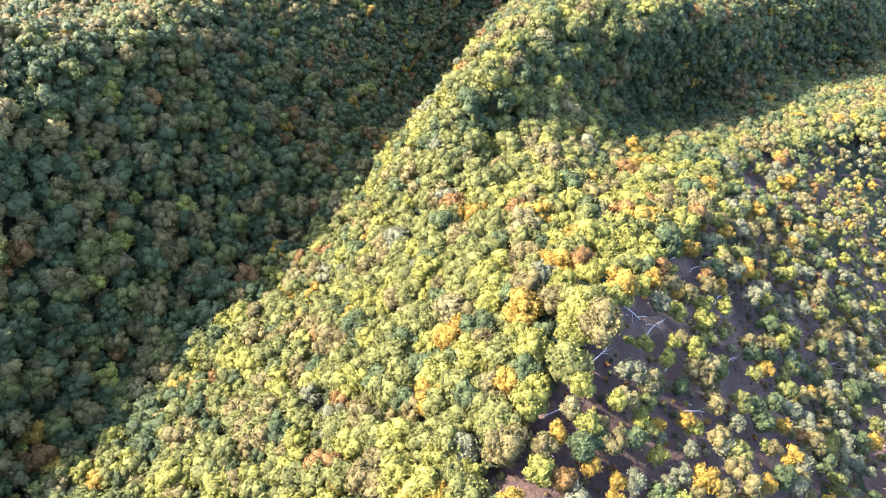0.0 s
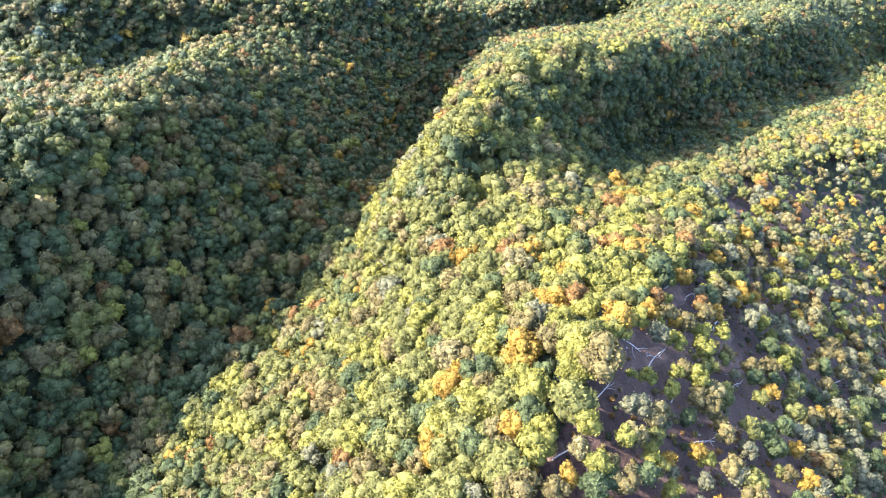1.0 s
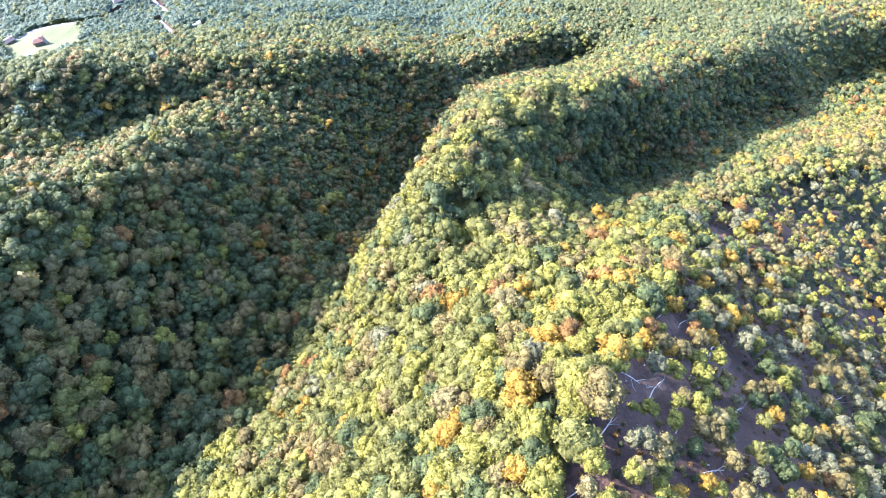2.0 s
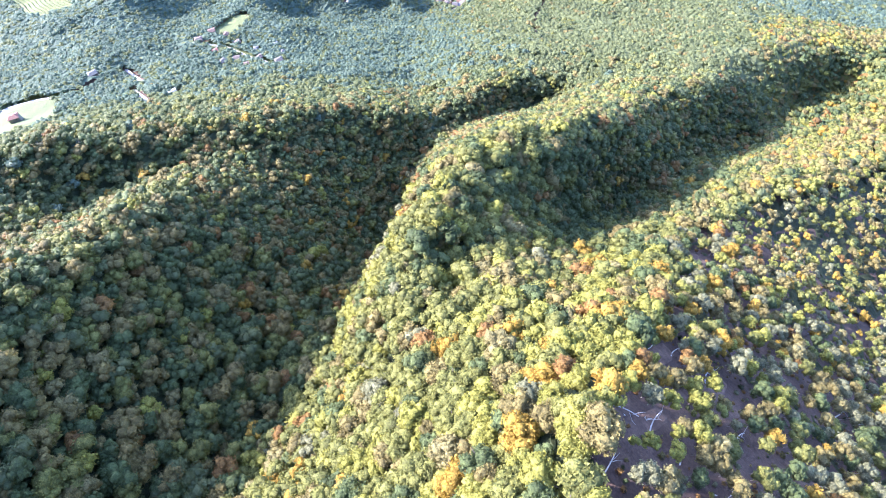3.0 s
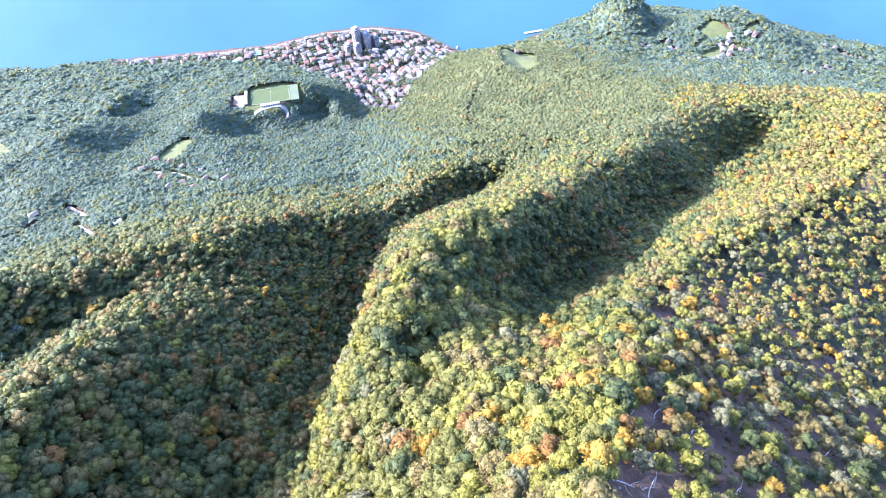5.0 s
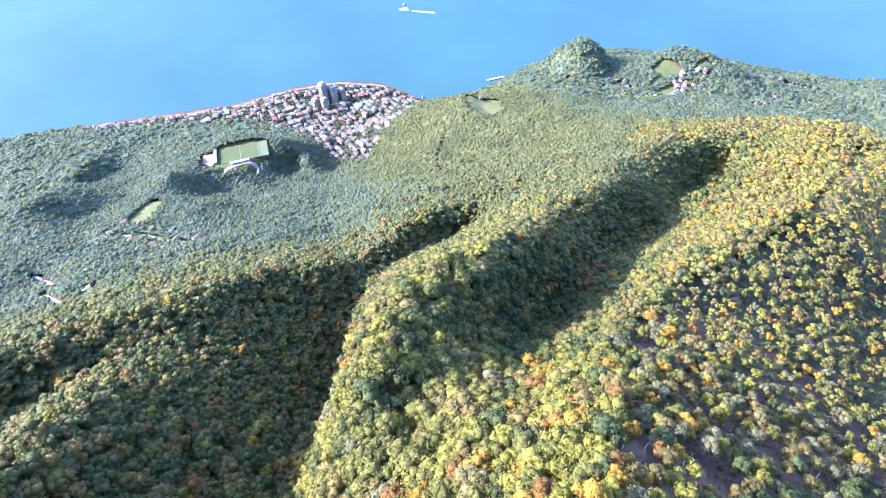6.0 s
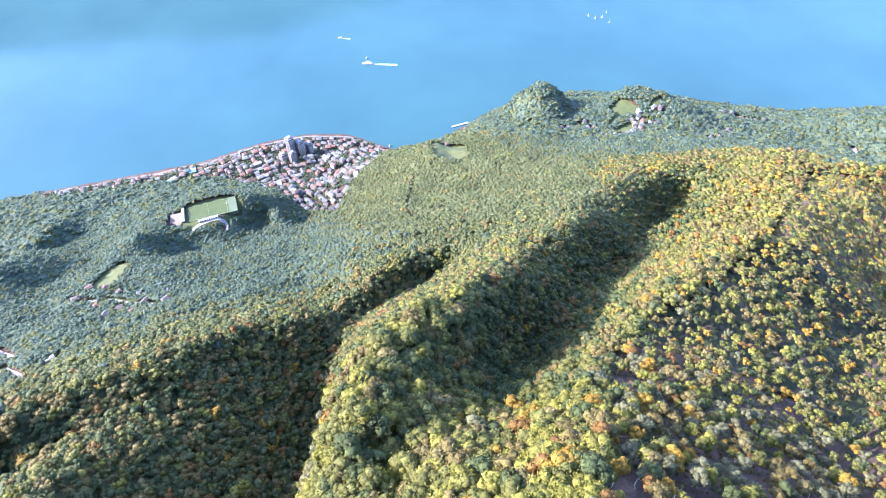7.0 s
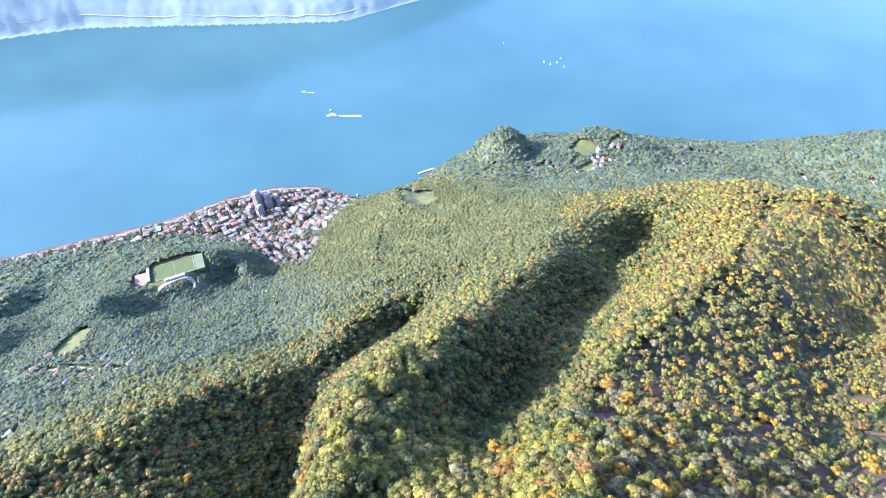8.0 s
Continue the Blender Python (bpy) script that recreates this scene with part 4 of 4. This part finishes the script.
def near_shore(x, y):
    """The way of the shore close to a place, in degrees."""
    best = min(range(2, 9), key=lambda k: (LAND["shore"][k][0] + LAND["shore"][k + 1][0] - 2 * x) ** 2 + (LAND["shore"][k][1] + LAND["shore"][k + 1][1] - 2 * y) ** 2)
    a, b = LAND["shore"][best], LAND["shore"][best + 1]
    return math.degrees(math.atan2(b[1] - a[1], b[0] - a[0]))


def joined_houses(name, label, rows):
    """Houses too far to tell apart singly, as one mesh of walls and roofs."""
    verts, faces, index, count = [], [], [], 0
    walls, roofs = varied("far_plaster", WALLS, 0.85, joined=True), varied("far_tiles", ROOFS, 0.85, 0.8, joined=True)
    for hx, hy, turn, home in rows:
        m = pose(hx, hy, float(height(hx, hy)) + 0.5, 0, 0, turn)
        for k, piece in enumerate(("wall", "roof")):
            data = next(c for c in home.children if c.name.startswith(piece)).data
            verts += [tuple(m @ v.co) for v in data.vertices]
            for p in data.polygons:
                ids = [count + i for i in p.vertices]
                for a in range(1, len(ids) - 1):
                    faces.append((ids[0], ids[a], ids[a + 1]))
                    index.append(k)
            count += len(data.vertices)
    return tagged(new(name, mesh_object(name, verts, faces, [walls, roofs], index)), label, "houses", kind="stuff")


order = np.argsort(np.hypot(TOWN_X, TOWN_Y))
beyond_rows = []
for rank, k in enumerate(order):
    px, py = float(TOWN_X[k]), float(TOWN_Y[k])
    turn = near_shore(px, py) + town_rng.choice([0, 90, 8, -8])
    kind = HOUSES[int(town_rng.integers(0, 6))] if town_rng.uniform() < 0.96 else BIG
    if rank < 225:
        settle(kind, px, py, turn, "houses of the lakeside town", "long flat-roofed pale town building" if kind is BIG else "")
    else:
        beyond_rows.append((px, py, turn, HOUSES[int(town_rng.integers(0, 6))]))
joined_houses("shore_houses", "rows of plastered houses with terracotta roofs along the shore", beyond_rows)


def tower(x, y, length, depth, tall):
    """A tall pale apartment block with balcony slabs on each floor and rows of windows."""
    block = new("apartment_tower")
    block.matrix_basis = pose(x, y, float(height(x, y)) - 2, 0, 0, 14)
    tagged(block, "tall pale concrete apartment tower in the town", "apartment tower", "apartment towers")
    a, b = length / 2, depth / 2
    part("wall", boxes("wall", [(-a, a, -b, b, -3, tall)], CONCRETE), block)
    part("roof", boxes("roof", [(-a * 0.5, a * 0.5, -b * 0.5, b * 0.5, tall, tall + 2.6)], METAL_ROOF), block)
    slab = boxes("balcony", [(-a + 1, a - 1, -b - 1.5, -b - 0.002, 0, 0.25), (-a + 1, a - 1, -b - 1.5, -b - 1.4, 0.25, 1.2)], PAINT)
    pane = boxes("window", [(-a + 1.5, a - 1.5, -b - 0.06, -b + 0.06, 0.9, 2.4)], GLASS_DARK)
    other = boxes("window", [(-a - 0.06, -a + 0.06, -b * 0.6, b * 0.6, 0.9, 2.2)], GLASS_DARK)
    for level in range(1, int(tall / 3)):
        for data in (slab, pane, other):
            part(data.name.split(".")[0], data, block).location = (0, 0, level * 3.0)


for t in TOWERS:
    tower(*t)

for group, rows in HAMLETS.items():
    for hx, hy, turn in rows:
        ob = settle(HOUSES[int(town_rng.integers(0, 6))], hx, hy, turn, group)
        if hx < 500:
            ob.scale = (0.78, 0.78, 0.85)

SHEDS = [(-50, 1062, 30, 16, 5, 22, TEAL_ROOF, "long hall with a pale teal roof"), (-10, 1100, 34, 14, 6, -10, TEAL_ROOF, "lakeside hall with a pale teal roof"),
         (-99, 567, 14, 9, 4, 25, METAL_ROOF, "pale metal-roofed shed at the hamlet"), (-186, 412, 12, 7, 4, 20, METAL_ROOF, "pale metal-roofed quarry shed"),
         (-43.5, 797, 4, 34, 4, -12, METAL_ROOF, "long low clubhouse stand beside the pitch")]
for hx, hy, length, depth, tall, turn, m, label in SHEDS:
    shed = new("shed")
    shed.matrix_basis = pose(hx, hy, float(height(hx, hy)) + 0.5, 0, 0, turn)
    tagged(shed, label, "shed")
    part("wall", boxes("wall", [(-length / 2, length / 2, -depth / 2, depth / 2, -3, tall)], CONCRETE), shed)
    bm = bmesh.new()
    a, b = length / 2 + 0.4, depth / 2 + 0.4
    ring = [bm.verts.new(p) for p in ((-a, -b, tall), (a, -b, tall), (a, b, tall), (-a, b, tall))]
    r0, r1 = bm.verts.new((-a, 0, tall + 1.6)), bm.verts.new((a, 0, tall + 1.6))
    for f in ((ring[3], ring[2], ring[1], ring[0]), (ring[0], ring[1], r1, r0), (ring[2], ring[3], r0, r1), (ring[1], ring[2], r1), (ring[3], ring[0], r0)):
        bm.faces.new(f)
    part("roof", meshed("roof", bm, m), shed)

# ------------------------------------------------------------------ the sports ground
pitch = new("football_pitch")
pitch.matrix_basis = pose(3, 788, 187.0, 0, 0, -10)
tagged(pitch, "green football pitch with a paler end strip", "football pitch")
part("turf", boxes("turf", [(-41, 27, -18.5, 18.5, -6, 0)], TURF), pitch)
part("end_strip", boxes("end_strip", [(27.01, 41, -18.5, 18.5, -6, 0.02)], WORN_TURF), pitch, "pale worn training strip")
for lx0, lx1, ly0, ly1 in ((-38, 25, -17, -16.88), (-38, 25, 16.88, 17), (-38, -37.88, -16.88, 16.88), (24.88, 25, -16.88, 16.88), (-6.56, -6.44, -16.88, 16.88)):
    part("line_marking", boxes("line_marking", [(lx0, lx1, ly0, ly1, 0.004, 0.03)], PAINT), pitch)
for gx0 in (-38, 25):
    part("goal", boxes("goal", [(gx0 - 0.06, gx0 + 0.06, -3.7, -3.58, 0.03, 2.4), (gx0 - 0.06, gx0 + 0.06, 3.58, 3.7, 0.03, 2.4), (gx0 - 0.06, gx0 + 0.06, -3.58, 3.58, 2.28, 2.4)], PAINT), pitch)
court = new("sand_court")
court.matrix_basis = pose(-57, 794, 187.0, 0, 0, -14)
tagged(court, "square sandy court beside the football pitch", "court")
part("sand_bed", boxes("sand_bed", [(-9, 9, -14, 14, -6, 0)], SAND), court)
part("kerb", boxes("kerb", [(-9.4, -9, -14.4, 14.4, -1, 0.3), (9, 9.4, -14.4, 14.4, -1, 0.3), (-9, 9, -14.4, -14, -1, 0.3), (-9, 9, 14, 14.4, -1, 0.3)], CONCRETE), court)


def van():
    """A parked white camper van."""
    ob = new("camper_van")
    tagged(ob, "white camper van parked beside the access road", "van", "parked camper vans")
    bm = bmesh.new()
    box(bm, -1.1, 1.1, -1.8, 3.2, 0.5, 2.9)
    bmesh.ops.bevel(bm, geom=bm.edges[:], offset=0.15, segments=1, affect="EDGES")
    part("body", meshed("body", bm, PAINT), ob)
    bm = bmesh.new()
    box(bm, -1.0, 1.0, -3.3, -1.805, 0.5, 1.9)
    bmesh.ops.bevel(bm, geom=bm.edges[:], offset=0.2, segments=1, affect="EDGES")
    part("cab", meshed("cab", bm, PAINT), ob)
    part("windscreen", boxes("windscreen", [(-0.85, 0.85, -2.9, -1.95, 1.905, 2.3)], GLASS_DARK), ob)
    bm = bmesh.new()
    bmesh.ops.create_cone(bm, cap_ends=True, segments=10, radius1=0.4, radius2=0.4, depth=0.25, matrix=Matrix.Rotation(math.pi / 2, 4, "Y"))
    wheel = meshed("wheel", bm, GLASS_DARK)
    for wx, wy in ((-1.0, -2.4), (1.0, -2.4), (-1.0, 2.2), (1.0, 2.2)):
        part("wheel", wheel, ob).location = (wx, wy, 0.4)
    return ob


first_van = van()
for k in range(9):
    m = pose(-24 + k * 3.7, 769.5 - k * 0.5, float(height(-24 + k * 3.7, 769)) + 1.2, 0, 0, 176)
    if k:
        copy_thing(first_van, m)
    else:
        first_van.matrix_basis = m

# ------------------------------------------------------------------ the lake's boats and landing
FOAM = surface("foam", ((0.35, (0.45, 0.60, 0.68)), (0.6, (0.80, 0.84, 0.86))), 0.25, 0.8)


def wake(x, y, turn, length, width):
    """A streak of foam behind a boat, lying on the water."""
    n = 14
    k = np.linspace(0, 1, n)
    w = width * (0.25 + 0.75 * np.sin(k * math.pi * 0.62)) * (1 + 0.2 * np.sin(k * 23))
    verts = np.concatenate([np.stack([k * length, -w / 2, np.full(n, 0.12)], -1), np.stack([k * length, w / 2, np.full(n, 0.12)], -1)])
    i = np.arange(n - 1)
    ob = new("wake", mesh_object("wake", verts, np.stack([i, i + 1, i + 1 + n, i + n], -1), [FOAM]))
    ob.matrix_basis = pose(x, y, 0, 0, 0, turn)
    return tagged(ob, "white foam wake behind a boat", "wake", kind="stuff")


def boat(name, label, x, y, turn, length, decks, mast):
    """A hull with a pointed bow and a raised deck house; sailing boats carry a mast and a sail."""
    ob = new(name)
    ob.matrix_basis = pose(x, y, 0, 0, 0, turn)
    tagged(ob, label, "boat")
    bm = bmesh.new()
    half, beam = length / 2, length * 0.13
    low, high = [], []
    for px, py in ((-half, -beam), (half * 0.35, -beam), (half, 0), (half * 0.35, beam), (-half, beam)):
        low.append(bm.verts.new((px * 0.94, py * 0.7, -0.6)))
        high.append(bm.verts.new((px, py, length * 0.07 + 0.4)))
    bm.faces.new(low[::-1])
    bm.faces.new(high)
    for k in range(5):
        bm.faces.new((low[k], low[(k + 1) % 5], high[(k + 1) % 5], high[k]))
    part("hull", meshed("hull", bm, PAINT), ob)
    base = length * 0.07 + 0.41
    for d in range(decks):
        part("deck_house", boxes("deck_house", [(-half * 0.8 + d * half * 0.2, half * (0.3 - d * 0.15), -beam * 0.75, beam * 0.75, base + d * 2.4, base + d * 2.4 + 2.39)], PAINT), ob)
    if mast:
        part("mast", boxes("mast", [(-0.1, 0.1, -0.1, 0.1, base, base + mast)], METAL_ROOF), ob)
        bm = bmesh.new()
        s = [bm.verts.new(p) for p in ((-0.15, 0.02, base + 1), (-0.15, 0.02, base + mast * 0.95), (-half * 0.9, 0.5, base + 1.2), (-0.15, -0.02, base + 1), (-0.15, -0.02, base + mast * 0.95), (-half * 0.9, 0.42, base + 1.2))]
        for f in ((0, 1, 2), (5, 4, 3), (0, 3, 4, 1), (1, 4, 5, 2), (2, 5, 3, 0)):
            bm.faces.new([s[i] for i in f])
        part("sail", meshed("sail", bm, PAINT), ob, "white sail")
    return ob


boat("ferry", "white passenger ferry under way on the lake", 536, 1330, 146, 30, 2, 0)
wake(548, 1322, -34, 70, 6)
boat("motor_boat", "white motor boat under way on the lake", 526, 1492, 140, 14, 1, 0)
wake(531, 1488, -40, 24, 3.5)
boat("motor_boat", "small white motor boat on the lake", 546, 1356, 200, 9, 1, 0)
for bx, by, turn in ((1212, 1394, 40), (1269, 1194, 120), (1246, 1200, 70), (1268, 1160, 150), (1238, 1222, 95), (1300, 1210, 60)):
    boat("sailing_boat", "small white sailing boat on open water", bx, by, turn, 6.5, 0, 8)
boat("motor_boat", "white motor boat moored off the town", 430, 985, 60, 10, 1, 0)

jetty = new("jetty")
jetty.matrix_basis = pose(616, 968, 0, 0, 0, -8)
tagged(jetty, "white landing jetty standing in the lake", "jetty")
part("deck", boxes("deck", [(-20, 24, -2.2, 2.2, 1.2, 2.0)], PAINT), jetty)
pile = boxes("pile", [(-0.4, 0.4, -0.4, 0.4, -8, 1.2)], CONCRETE)
for k in range(8):
    part("pile", pile, jetty).location = (-19 + k * 6, (-1.6 if k % 2 else 1.6), 0)


# ------------------------------------------------------------------ vineyard rows and fallen stems
def vineyard():
    """Rows of vines down the pale slope, one leafy hedge each, joined."""
    rng = np.random.default_rng(5)
    verts, faces = [], []
    c, s = math.cos(radians(35)), math.sin(radians(35))
    for k in range(11):
        u = -27 + k * 5.4
        for v in np.arange(-80, 82, 3.0):
            sway = u + 2.5 * math.sin(v / 22)
            x, y = -440 + sway * c - v * s, 785 + sway * s + v * c
            z = float(height(x, y)) + 0.4
            w, tall = rng.uniform(0.7, 1.1), rng.uniform(1.6, 2.2)
            o = len(verts)
            verts += [(x - w * c, y - w * s, z), (x + w * c, y + w * s, z), (x, y, z + tall)]
            if v > -80:
                faces += [(o - 3, o, o + 2, o - 1), (o - 2, o - 1, o + 2, o + 1)]
    ob = new("vine_rows", mesh_object("vine_rows", verts, faces, [LEAF[DEEP]]))
    tagged(ob, "parallel green vine rows on a pale slope", "vines", kind="stuff")


vineyard()
log_rng = np.random.default_rng(21)
for k, (lx, ly, turn, long) in enumerate(((158, 83, 60, 11), (157, 70, 20, 10), (160, 90, 75, 9), (100, 23, 25, 9), (84, 19, 20, 8), (76, 23, 35, 7), (116, 43, 40, 9), (63, -12, 70, 8),
                                         (69, -21, -10, 8), (37, -10, 40, 7), (64, -23, 0, 8), (152, -14, 10, 9), (66, 14, 15, 8), (52, 4, -20, 8), (58, -2, 30, 9), (25, -22, 20, 7),
                                         (110, 30, -15, 8), (92, 8, 30, 8), (130, 58, 5, 9), (48, 8, -35, 8), (86, -12, 20, 8), (120, 10, -5, 9))):
    v, f = trunk_arrays(log_rng, long, 0.24, 7, 3)
    v[:, 2] += 1.5
    slope = math.degrees(math.atan2(float(height(lx + 3 * math.cos(radians(turn)), ly + 3 * math.sin(radians(turn))) - height(lx, ly)), 3))
    log = new("fallen_trunk", mesh_object("fallen_trunk", v, f, [PALE_BARK], smooth=True))
    log.matrix_basis = pose(lx, ly, float(height(lx, ly)) + 0.3, 0, 0, turn) @ pose(0, 0, 0, 0, 84 - slope, 0)
    tagged(log, "pale bare fallen trunk lying on the crest soil", "fallen trunk", "fallen trunks on the crest")
